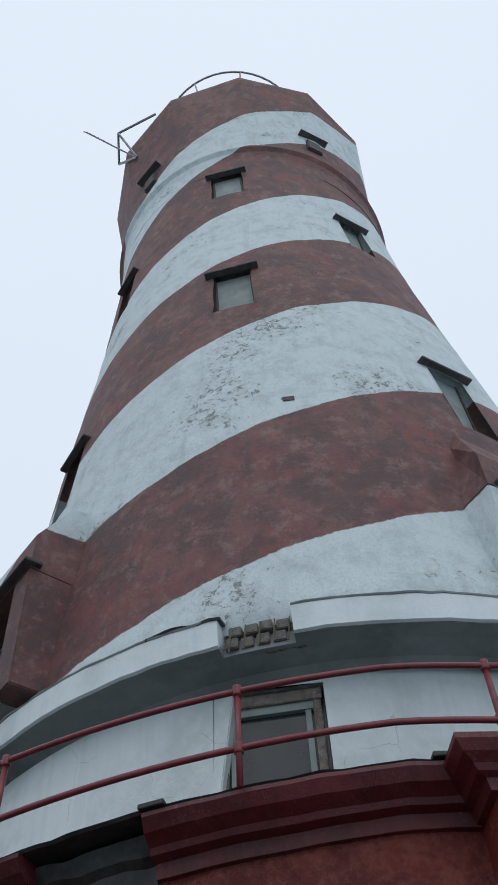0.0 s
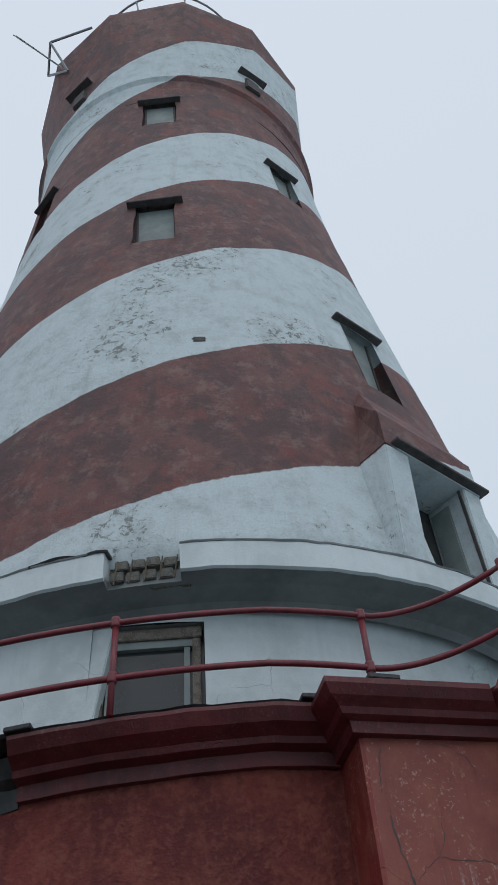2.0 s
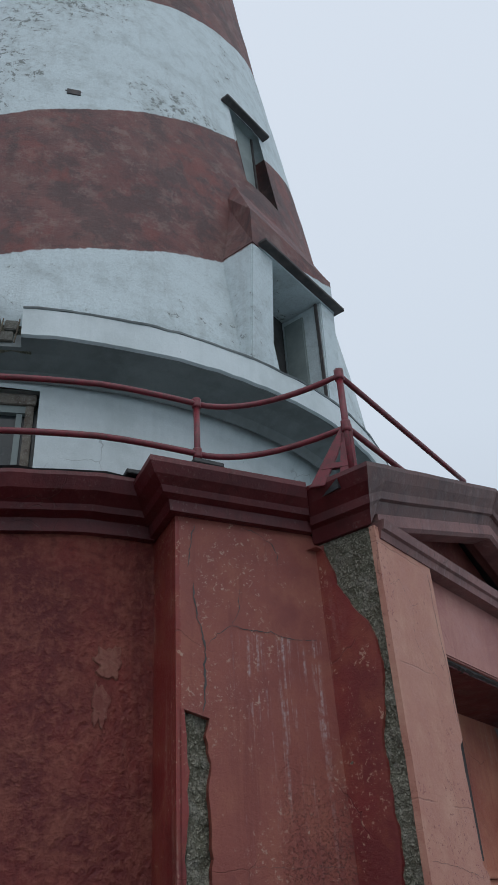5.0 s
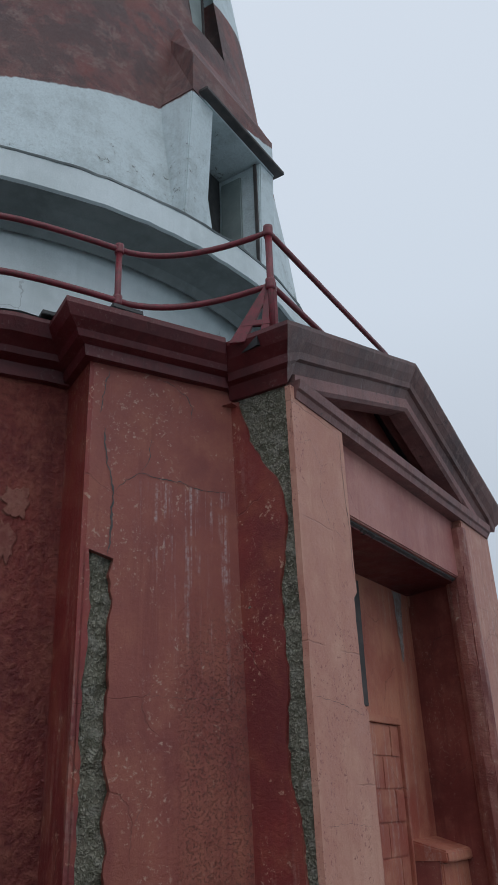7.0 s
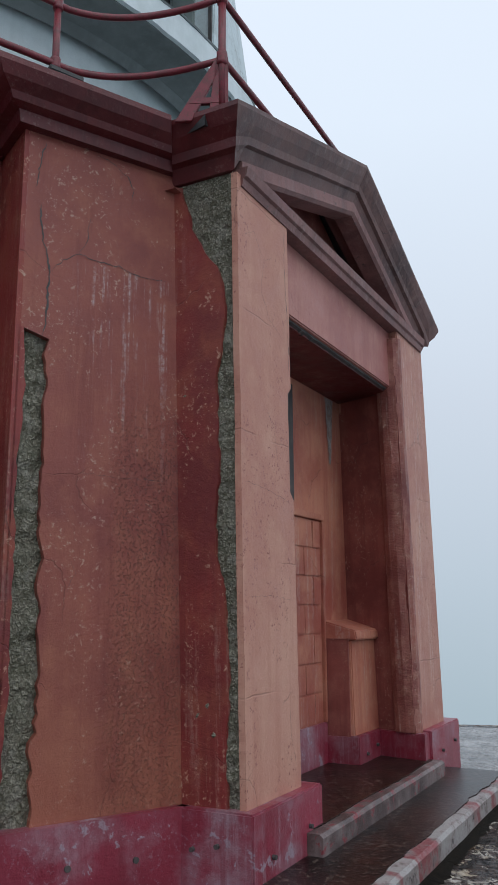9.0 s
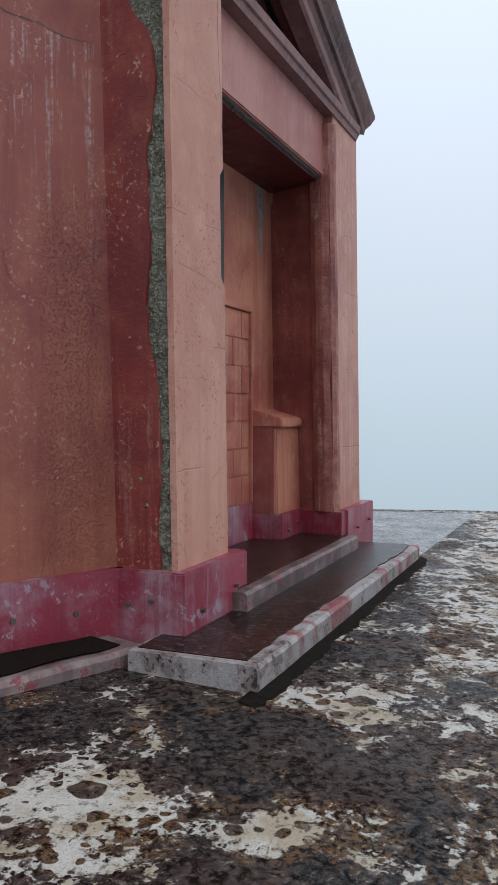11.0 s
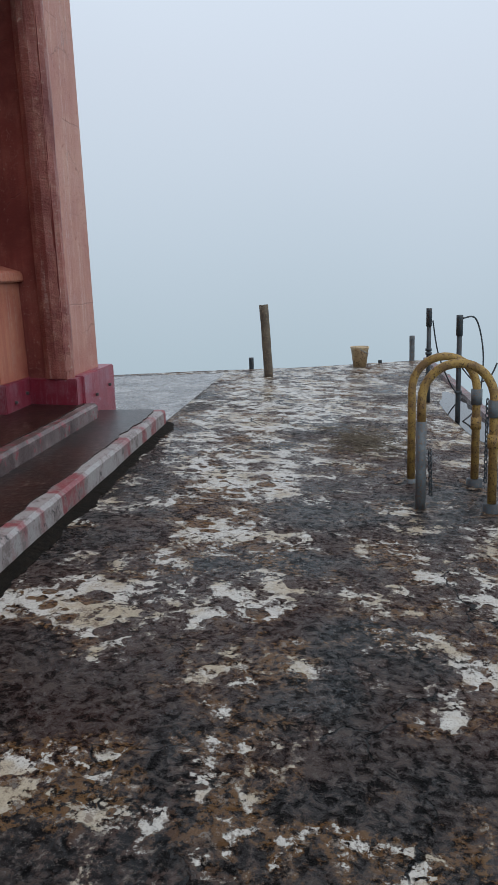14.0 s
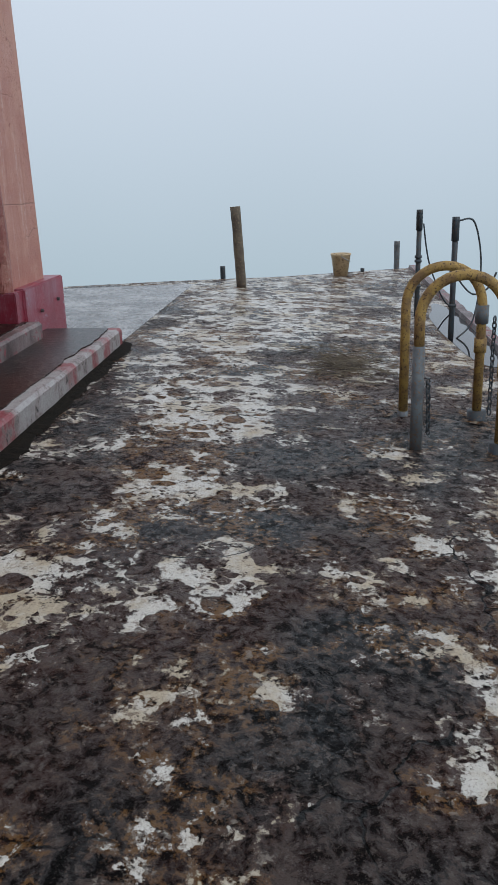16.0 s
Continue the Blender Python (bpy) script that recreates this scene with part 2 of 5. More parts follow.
    r = mix(nt, mth(nt, "MULTIPLY", step(nt, runs, 0.52, 0.75), 0.5), r, (0.07, 0.045, 0.045))
    c = mix(nt, red, w, r)
    c = mix(nt, mth(nt, "MULTIPLY", step(nt, fine, 0.45, 0.75), 0.2), c, (0.12, 0.12, 0.12))
    nt.links.new(c, b.inputs["Base Color"])
    hh = mth(nt, "ADD", mth(nt, "MULTIPLY", fine, 0.25), spots)
    bump(nt, b, hh, 0.55, 0.03)
    return m


def concrete(name, a, bcol, ccol, scale=1.0):
    m, nt, b = mat_base(name, 0.9)
    v = coords(nt)
    peb = nt.nodes.new("ShaderNodeTexVoronoi")
    peb.inputs["Scale"].default_value = 46 * scale
    wob = nt.nodes.new("ShaderNodeTexNoise")
    wob.inputs["Scale"].default_value = 30
    wob.inputs["Detail"].default_value = 6
    nt.links.new(v, wob.inputs["Vector"])
    va = nt.nodes.new("ShaderNodeVectorMath")
    va.operation = "MULTIPLY_ADD"
    va.inputs[1].default_value = (0.07, 0.07, 0.07)
    nt.links.new(wob.outputs["Color"], va.inputs[0])
    nt.links.new(v, va.inputs[2])
    nt.links.new(va.outputs[0], peb.inputs["Vector"])
    n1, n2 = nz(nt, v, 6, 6, 0.7), nz(nt, v, 60, 5, 0.7)
    c = mix(nt, step(nt, n1, 0.40, 0.58), a, bcol)
    c = mix(nt, step(nt, nz(nt, v, 8.0, 6, 0.7), 0.50, 0.60), c, (0.30, 0.282, 0.235))
    c = mix(nt, mth(nt, "MULTIPLY", step(nt, peb.outputs["Distance"], 0.15, 0.55), 0.7), ccol, c)
    c = mix(nt, mth(nt, "MULTIPLY", step(nt, n2, 0.4, 0.75), 0.5), c, (0.05, 0.055, 0.035))
    nt.links.new(c, b.inputs["Base Color"])
    hh = mth(nt, "SUBTRACT", mth(nt, "ADD", n2, mth(nt, "MULTIPLY", n1, 1.5)), peb.outputs["Distance"])
    bump(nt, b, hh, 1.0, 0.03)
    return m


def plain(name, a, bcol, rough=0.5, metal=0.0, scale=8.0, spot=None, bump_s=0.2):
    m, nt, b = mat_base(name, rough, metal)
    v = coords(nt)
    n1, n2 = nz(nt, v, scale, 6, 0.65), nz(nt, v, scale * 7, 5, 0.7)
    c = mix(nt, step(nt, n1, 0.38, 0.65), a, bcol)
    if spot:
        c = mix(nt, step(nt, n2, 0.56, 0.60), c, spot)
    nt.links.new(c, b.inputs["Base Color"])
    bump(nt, b, n2, bump_s, 0.004)
    return m


M_TOWER = striped("striped tower render")
M_WHITE = painted("white masonry paint", (0.66, 0.72, 0.735), (0.52, 0.575, 0.58), (0.72, 0.77, 0.785), (0.20, 0.21, 0.20), 0.65, 0.35, 0.74, cracks=0.3)
M_DRUM = painted("dark red roughcast paint", (0.225, 0.036, 0.028), (0.115, 0.013, 0.013), (0.31, 0.105, 0.070), (0.20, 0.085, 0.06), 0.6, 0.6, 0.74, 1.4, cast=1.6)
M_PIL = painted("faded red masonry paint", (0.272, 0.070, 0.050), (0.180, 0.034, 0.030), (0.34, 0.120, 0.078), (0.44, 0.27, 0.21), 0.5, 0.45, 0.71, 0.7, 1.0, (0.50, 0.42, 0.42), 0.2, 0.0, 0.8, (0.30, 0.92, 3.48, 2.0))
M_DEEP = painted("deep red masonry paint", (0.235, 0.027, 0.023), (0.150, 0.016, 0.016), (0.32, 0.090, 0.050), (0.44, 0.24, 0.17), 0.5, 0.4, 0.66, 0.6, 1.0, (0.40, 0.25, 0.20), 0.3, 0.0, 1.0)
M_PINK = painted("salmon pink masonry paint", (0.56, 0.285, 0.210), (0.46, 0.195, 0.142), (0.60, 0.345, 0.255), (0.28, 0.10, 0.08), 0.6, 0.55, 0.71, 0.6, cracks=0.25, joints=0.22, flecks=1.0)
M_WORN = painted("streaked salmon pink paint", (0.53, 0.265, 0.200), (0.42, 0.165, 0.125), (0.60, 0.36, 0.28), (0.32, 0.11, 0.085), 0.6, 0.6, 0.66, 0.8, 1.0, (0.66, 0.56, 0.50), 0.3, 0.2, 1.0)
M_ARRIS = painted("eroded red and pink paint", (0.36, 0.125, 0.098), (0.20, 0.055, 0.048), (0.50, 0.26, 0.20), (0.50, 0.36, 0.29), 0.55, 0.6, 0.68, 1.0, 1.4, (0.60, 0.50, 0.44), 0.2, 0.0, 0.5)
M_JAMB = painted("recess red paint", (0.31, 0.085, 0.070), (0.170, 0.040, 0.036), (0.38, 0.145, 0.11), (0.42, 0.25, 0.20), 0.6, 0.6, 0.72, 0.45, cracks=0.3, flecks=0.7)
M_LINT = painted("dusky pink lintel paint", (0.45, 0.195, 0.165), (0.31, 0.098, 0.088), (0.50, 0.26, 0.215), (0.30, 0.11, 0.085), 0.6, 0.5, 0.70, 0.5, 1.0, None, 0.3, 0.0, 0.9)
M_SAL = painted("orange pink recess paint", (0.52, 0.205, 0.130), (0.33, 0.085, 0.060), (0.56, 0.265, 0.170), (0.28, 0.10, 0.07), 0.6, 0.55, 0.76, 0.45, 1.0, (0.52, 0.42, 0.38), 0.4, 0.0, 0.4)
M_PLINTH = painted("crimson plinth paint", (0.32, 0.034, 0.064), (0.17, 0.016, 0.030), (0.42, 0.33, 0.38), (0.33, 0.24, 0.285), 0.4, 0.45, 0.635, 0.6, 0.42, (0.44, 0.36, 0.41), 0.0, 0.0, 0.4)
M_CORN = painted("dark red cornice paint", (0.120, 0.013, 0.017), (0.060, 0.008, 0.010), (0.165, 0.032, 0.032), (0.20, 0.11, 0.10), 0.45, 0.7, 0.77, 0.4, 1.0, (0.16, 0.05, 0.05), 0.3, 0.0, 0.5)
M_CORNP = painted("weathered pediment paint", (0.150, 0.068, 0.062), (0.070, 0.034, 0.034), (0.205, 0.112, 0.10), (0.09, 0.065, 0.06), 0.6, 0.7, 0.70, 0.4, 1.0, (0.30, 0.20, 0.18), 0.4, 0.0, 0.6)
M_ENT = painted("dusky pink moulding paint", (0.245, 0.105, 0.098), (0.120, 0.050, 0.048), (0.31, 0.165, 0.150), (0.09, 0.065, 0.06), 0.6, 0.6, 0.68, 0.5, 1.0, (0.34, 0.24, 0.22), 0.5, 0.0, 0.8)
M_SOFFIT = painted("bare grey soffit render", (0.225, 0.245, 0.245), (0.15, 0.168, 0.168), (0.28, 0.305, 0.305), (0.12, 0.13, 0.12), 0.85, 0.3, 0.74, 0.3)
M_ROUGH = concrete("exposed mossy concrete", (0.175, 0.160, 0.112), (0.070, 0.068, 0.032), (0.46, 0.43, 0.34))
M_STEP = painted("worn step paint", (0.20, 0.145, 0.14), (0.060, 0.035, 0.032), (0.40, 0.33, 0.32), (0.24, 0.045, 0.055), 0.45, 0.6, 0.60, 0.8, 0.9, None, 0.0, 0.0, 0.4)
def kerb_paint():
    """Step edge once painted in red and white stretches, now chipped to grey concrete."""
    m, nt, b = mat_base("chipped red and white kerb paint", 0.45)
    v = coords(nt)
    along = nz(nt, coords(nt, (2.1, 0.4, 0.4)), 1.0, 2, 0.5)
    chipn, mid, fine_ = nz(nt, v, 16, 8, 0.7, 0.3), nz(nt, v, 4.5, 6, 0.65), nz(nt, v, 60, 5, 0.7)
    edge = mth(nt, "ADD", along, mth(nt, "MULTIPLY", mth(nt, "SUBTRACT", chipn, 0.5), 0.10))
    c = mix(nt, step(nt, edge, 0.50, 0.54), (0.36, 0.335, 0.325), (0.25, 0.045, 0.052))
    c = mix(nt, step(nt, mth(nt, "ADD", mid, mth(nt, "MULTIPLY", chipn, 0.5)), 0.66, 0.86), c, (0.30, 0.235, 0.225))
    c = mix(nt, step(nt, mth(nt, "ADD", mth(nt, "MULTIPLY", mid, 0.5), mth(nt, "MULTIPLY", chipn, 0.5)), 0.515, 0.55), c, (0.20, 0.165, 0.155))
    c = mix(nt, step(nt, mth(nt, "ADD", mth(nt, "MULTIPLY", mid, 0.4), mth(nt, "MULTIPLY", nz(nt, v, 28, 7, 0.75), 0.6)), 0.560, 0.58), c, (0.030, 0.020, 0.018))
    c = mix(nt, mth(nt, "MULTIPLY", step(nt, fine_, 0.5, 0.7), 0.4), c, (0.06, 0.045, 0.04))
    nt.links.new(c, b.inputs["Base Color"])
    bump(nt, b, mth(nt, "ADD", chipn, mth(nt, "MULTIPLY", fine_, 0.4)), 0.8, 0.015)
    return m


M_KERB = kerb_paint()
M_SLAB = painted("pale wet slab", (0.38, 0.37, 0.36), (0.10, 0.095, 0.095), (0.52, 0.51, 0.50), (0.045, 0.04, 0.035), 0.25, 0.6, 0.56, 0.5, 2.2)
M_WET = plain("wet dark step tread", (0.007, 0.005, 0.0045), (0.030, 0.012, 0.009), 0.30, 0.0, 3.0, (0.085, 0.062, 0.05), 1.0)
M_WET.node_tree.nodes["Principled BSDF"].inputs["Specular IOR Level"].default_value = 0.25
M_RAIL = plain("red rail paint", (0.20, 0.022, 0.035), (0.13, 0.018, 0.025), 0.38, 0.0, 12.0, (0.08, 0.03, 0.02))
M_YELLOW = plain("rusty yellow paint", (0.40, 0.25, 0.065), (0.20, 0.115, 0.045), 0.65, 0.0, 13.0, (0.060, 0.030, 0.016), 0.9)
M_GREYP = plain("blue grey pole paint", (0.13, 0.15, 0.16), (0.08, 0.085, 0.09), 0.6, 0.0, 10.0, (0.16, 0.09, 0.05), 0.4)
M_DARKP = plain("dark pole metal", (0.045, 0.06, 0.07), (0.03, 0.035, 0.04), 0.5, 0.2, 12.0, (0.10, 0.06, 0.04))
M_WOOD = plain("weathered post wood", (0.17, 0.14, 0.10), (0.10, 0.078, 0.06), 0.85, 0.0, 6.0, (0.22, 0.17, 0.11), 0.7)
M_BUCKET = plain("dirty yellow plastic", (0.58, 0.44, 0.27), (0.48, 0.34, 0.19), 0.5, 0.0, 6.0, (0.16, 0.10, 0.06))
M_HOOD = plain("dark slate hood", (0.055, 0.05, 0.05), (0.09, 0.075, 0.072), 0.7, 0.0, 8.0)
M_SHUT = plain("grey shutter board", (0.26, 0.30, 0.29), (0.20, 0.235, 0.23), 0.6, 0.0, 3.0)
M_FRAME = plain("old window frame", (0.20, 0.17, 0.14), (0.11, 0.085, 0.065), 0.8, 0.0, 14.0, (0.35, 0.34, 0.32))
M_BLACK = plain("black deck covering", (0.018, 0.02, 0.022), (0.04, 0.04, 0.04), 0.5, 0.0, 10.0)
M_DARKIN = plain("dark interior", (0.03, 0.03, 0.03), (0.05, 0.05, 0.05), 0.9)
M_METAL = plain("grey steel", (0.32, 0.34, 0.35), (0.22, 0.23, 0.24), 0.45, 0.6, 10.0, (0.15, 0.08, 0.05))
M_STAIN = plain("grey lime stain", (0.30, 0.27, 0.26), (0.22, 0.13, 0.11), 0.7, 0.0, 18.0, (0.40, 0.38, 0.37), 0.3)
# moss black enough to carry the shadow under the step as well
M_MOSS_SHADE = plain("black wet moss and painted shadow", (0.006, 0.005, 0.004), (0.014, 0.010, 0.007), 0.85, 0.0, 30.0, (0.03, 0.024, 0.016), 1.0)
M_MOSS_SHADE.node_tree.nodes["Principled BSDF"].inputs["Specular IOR Level"].default_value = 0.08
M_SCAR = painted("bare pink render", (0.285, 0.105, 0.078), (0.20, 0.052, 0.042), (0.34, 0.16, 0.12), (0.40, 0.26, 0.21), 0.8, 0.2, 0.68, 1.2, 2.0, cast=1.2)
M_BRICK = plain("broken grey brick", (0.17, 0.165, 0.145), (0.10, 0.095, 0.08), 0.95, 0.0, 20.0, (0.28, 0.27, 0.25), 0.8)


def glass():
    m, nt, b = mat_base("dusty window glass", 0.12)
    b.inputs["Base Color"].default_value = (0.035, 0.042, 0.045, 1)
    b.inputs["Specular IOR Level"].default_value = 0.35
    v = coords(nt)
    nt.links.new(step(nt, nz(nt, v, 3, 4, 0.6), 0.3, 0.7, 0.08, 0.35), b.inputs["Roughness"])
    return m


M_GLASS = glass()


def deck_material():
    """Black tar coat, crusted and wet, worn through in patches to old white paint with rusty rims."""
    m, nt, b = mat_base("wet worn deck", 0.4)
    b.inputs["Specular IOR Level"].default_value = 0.30
    v = coords(nt)
    xyz = nt.nodes.new("ShaderNodeSeparateXYZ")
    nt.links.new(v, xyz.inputs[0])
    px, py = xyz.outputs[0], xyz.outputs[1]
    zone = nz(nt, v, 0.75, 3, 0.55)
    warp = nz(nt, v, 2.2, 5, 0.65)
    patch = nz(nt, v, 2.6, 12, 0.62, 0.25)
    chip = nz(nt, v, 9, 10, 0.72, 0.3)
    crumb = nz(nt, v, 42, 6, 0.72)
    fine = nz(nt, v, 120, 4, 0.7)
    grit = nz(nt, v, 26, 7, 0.75)
    # round blisters of tar that are left standing inside the worn patches
    wn_ = nt.nodes.new("ShaderNodeTexNoise")
    wn_.inputs["Scale"].default_value = 9
    wn_.inputs["Detail"].default_value = 4
    nt.links.new(v, wn_.inputs["Vector"])
    wv = nt.nodes.new("ShaderNodeVectorMath")
    wv.operation = "MULTIPLY_ADD"
    wv.inputs[1].default_value = (0.09, 0.09, 0.09)
    nt.links.new(wn_.outputs["Color"], wv.inputs[0])
    nt.links.new(v, wv.inputs[2])
    blister = None
    for sc, size in ((6.5, 0.030), (14.0, 0.022)):
        vo = nt.nodes.new("ShaderNodeTexVoronoi")
        vo.inputs["Scale"].default_value = sc
        nt.links.new(wv.outputs[0], vo.inputs["Vector"])
        vc = nt.nodes.new("ShaderNodeSeparateColor")
        nt.links.new(vo.outputs["Color"], vc.inputs[0])
        edge = mth(nt, "SUBTRACT", mth(nt, "MULTIPLY", vc.outputs[0], 0.56), vo.outputs["Distance"])
        dot = step(nt, edge, 0.0, size)
        blister = dot if blister is None else mth(nt, "MAXIMUM", blister, dot)
    # tar
    lump = nz(nt, v, 21, 7, 0.72, 0.4)
    tar = mix(nt, step(nt, warp, 0.40, 0.60), (0.0085, 0.0082, 0.0088), (0.024, 0.019, 0.0175))
    tar = mix(nt, mth(nt, "MULTIPLY", step(nt, zone, 0.44, 0.56), 0.85), tar, (0.056, 0.0215, 0.0140))
    tar = mix(nt, mth(nt, "MULTIPLY", step(nt, chip, 0.51, 0.55), 0.8), tar, (0.060, 0.041, 0.034))
    tar = mix(nt, mth(nt, "MULTIPLY", step(nt, lump, 0.545, 0.565), 0.8), tar, (0.100, 0.066, 0.050))
    tar = mix(nt, mth(nt, "MULTIPLY", step(nt, lump, 0.430, 0.460, 1.0, 0.0), 0.8), tar, (0.003, 0.003, 0.003))
    tar = mix(nt, mth(nt, "MULTIPLY", step(nt, crumb, 0.575, 0.595), 0.8), tar, (0.14, 0.115, 0.10))
    tar = mix(nt, mth(nt, "MULTIPLY", step(nt, fine, 0.60, 0.64), 0.6), tar, (0.15, 0.13, 0.115))
    # where the coat is worn
    score = mth(nt, "ADD", mth(nt, "MULTIPLY", patch, 0.43), mth(nt, "MULTIPLY", chip, 0.38))
    score = mth(nt, "ADD", score, mth(nt, "MULTIPLY", crumb, 0.19))
    score = mth(nt, "ADD", score, mth(nt, "MULTIPLY", mth(nt, "SUBTRACT", zone, 0.5), 0.16))
    trod = mth(nt, "MULTIPLY", step(nt, mth(nt, "ABSOLUTE", mth(nt, "SUBTRACT", py, 0.85)), 0.10, 0.95, 0.050, 0.0), step(nt, px, 5.0, 6.6))
    score = mth(nt, "ADD", score, trod)
    score = mth(nt, "ADD", score, step(nt, px, 7.5, 10.0, 0.0, 0.030))
    score = mth(nt, "ADD", score, step(nt, px, 2.6, 3.4, -0.006, 0.0))
    for cx_, cy_, r_, k_ in ((3.0, 1.95, 0.75, 0.060), (4.55, 1.20, 0.7, 0.045), (3.15, 0.95, 0.45, 0.045), (3.35, -0.15, 0.6, -0.035), (3.95, 1.45, 0.55, -0.080), (3.45, 1.45, 0.4, -0.040), (6.43, 0.16, 0.6, -0.045), (3.55, 0.40, 0.7, -0.025), (5.4, 1.35, 0.55, -0.040)):
        pd = nt.nodes.new("ShaderNodeVectorMath")
        pd.operation = "DISTANCE"
        pd.inputs[1].default_value = (cx_, cy_, deck_z(cy_))
        nt.links.new(v, pd.inputs[0])
        score = mth(nt, "ADD", score, step(nt, pd.outputs["Value"], 0.2 * r_, r_, k_, 0.0))
    worn = mth(nt, "MULTIPLY", step(nt, score, 0.535, 0.540), mth(nt, "SUBTRACT", 1.0, blister))
    rim = mth(nt, "MULTIPLY", step(nt, score, 0.488, 0.522), step(nt, crumb, 0.44, 0.51))
    specks = mth(nt, "MULTIPLY", step(nt, score, 0.485, 0.53), step(nt, grit, 0.565, 0.585))
    rust = mix(nt, step(nt, nz(nt, v, 1.6, 3, 0.6), 0.46, 0.58), (0.105, 0.066, 0.054), (0.235, 0.118, 0.042))
    wcol = mix(nt, step(nt, nz(nt, v, 3.5, 5, 0.6), 0.46, 0.62), (0.62, 0.585, 0.525), (0.47, 0.39, 0.28))
    wcol = mix(nt, mth(nt, "MULTIPLY", step(nt, fine, 0.52, 0.64), 0.55), wcol, (0.20, 0.16, 0.125))
    wcol = mix(nt, mth(nt, "MULTIPLY", step(nt, nz(nt, v, 19, 8, 0.78), 0.54, 0.60), 0.75), wcol, (0.15, 0.10, 0.07))
    c = mix(nt, mth(nt, "MULTIPLY", rim, 0.9), tar, rust)
    c = mix(nt, mth(nt, "MULTIPLY", specks, 0.8), c, (0.36, 0.31, 0.26))
    c = mix(nt, worn, c, wcol)
    # long cracks between the old coats
    ck = nt.nodes.new("ShaderNodeTexVoronoi")
    ck.feature = "DISTANCE_TO_EDGE"
    ck.inputs["Scale"].default_value = 0.62
    cwn = nt.nodes.new("ShaderNodeTexNoise")
    cwn.inputs["Scale"].default_value = 2.4
    cwn.inputs["Detail"].default_value = 7
    nt.links.new(v, cwn.inputs["Vector"])
    cwv = nt.nodes.new("ShaderNodeVectorMath")
    cwv.operation = "MULTIPLY_ADD"
    cwv.inputs[1].default_value = (0.55, 0.55, 0.0)
    nt.links.new(cwn.outputs["Color"], cwv.inputs[0])
    nt.links.new(v, cwv.inputs[2])
    nt.links.new(cwv.outputs[0], ck.inputs["Vector"])
    line = mth(nt, "MULTIPLY", step(nt, ck.outputs["Distance"], 0.0015, 0.004, 1.0, 0.0), step(nt, warp, 0.48, 0.54))
    c = mix(nt, line, c, (0.004, 0.0035, 0.003))
    nt.links.new(c, b.inputs["Base Color"])
    wet = nz(nt, v, 1.5, 5, 0.65)
    ro = step(nt, wet, 0.38, 0.60, 0.14, 0.55)
    gloss = mth(nt, "MULTIPLY", step(nt, lump, 0.44, 0.54, 0.04, 0.42), step(nt, px, 4.0, 8.0, 1.0, 1.25))
    nt.links.new(gloss, b.inputs["Specular IOR Level"])
    ro = mth(nt, "SUBTRACT", ro, mth(nt, "MULTIPLY", worn, mth(nt, "SUBTRACT", ro, 0.16)))
    nt.links.new(ro, b.inputs["Roughness"])
    hh = mth(nt, "ADD", mth(nt, "MULTIPLY", crumb, 0.9), mth(nt, "MULTIPLY", fine, 0.30))
    hh = mth(nt, "ADD", hh, mth(nt, "MULTIPLY", lump, 1.2))
    hh = mth(nt, "ADD", hh, mth(nt, "MULTIPLY", chip, 0.9))
    hh = mth(nt, "ADD", hh, mth(nt, "MULTIPLY", warp, 0.8))
    hh = mth(nt, "ADD", hh, mth(nt, "MULTIPLY", blister, 0.25))
    hh = mth(nt, "MULTIPLY", hh, mth(nt, "SUBTRACT", 1.0, mth(nt, "MULTIPLY", worn, 0.75)))
    hh = mth(nt, "SUBTRACT", hh, mth(nt, "MULTIPLY", line, 1.2))
    bump(nt, b, hh, 1.0, 0.03)
    return m


M_DECK = deck_material()


def water_material():
    m, nt, b = mat_base("water with painted mist", 0.25)
    b.inputs["Base Color"].default_value = (0.30, 0.38, 0.41, 1)
    v = coords(nt)
    bump(nt, b, nz(nt, v, 0.35, 4, 0.6), 0.15, 0.2)
    # haze built into the material: far water turns transparent and hides the horizon
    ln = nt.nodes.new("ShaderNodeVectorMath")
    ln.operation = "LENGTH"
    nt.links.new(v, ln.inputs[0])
    mist_fade = nt.nodes.new("ShaderNodeBsdfTransparent")
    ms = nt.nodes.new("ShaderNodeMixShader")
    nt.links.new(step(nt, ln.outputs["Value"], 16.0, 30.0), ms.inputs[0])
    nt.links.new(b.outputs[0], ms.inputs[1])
    nt.links.new(mist_fade.outputs[0], ms.inputs[2])
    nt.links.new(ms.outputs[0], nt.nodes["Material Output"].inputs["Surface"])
    return m


M_WATER = water_material()
m_, nt_, b_ = mat_base("puddle water", 0.02)
b_.inputs["Base Color"].default_value = (0.02, 0.02, 0.02, 1)
M_PUDDLE = m_


# ---------------------------------------------------------------- mesh helpers
def part(name, bm, material, parent=None, label="", smooth=False):
    """Links a bmesh as one mesh object, under a thing or a part."""
    me = bpy.data.meshes.new(name)
    bmesh.ops.recalc_face_normals(bm, faces=bm.faces)
    bm.to_mesh(me)
    bm.free()
    if smooth:
        for p in me.polygons:
            p.use_smooth = True
    me.materials.append(material)
    ob = new(name, me)
    if parent is not None:
        ob.parent = parent
    if label:
        tagged(ob, label)
    return ob


def thing(name, label, category, group="", kind="", at=(0, 0, 0)):
    ob = new(name)
    ob.location = at
    return tagged(ob, label, category, group, kind)


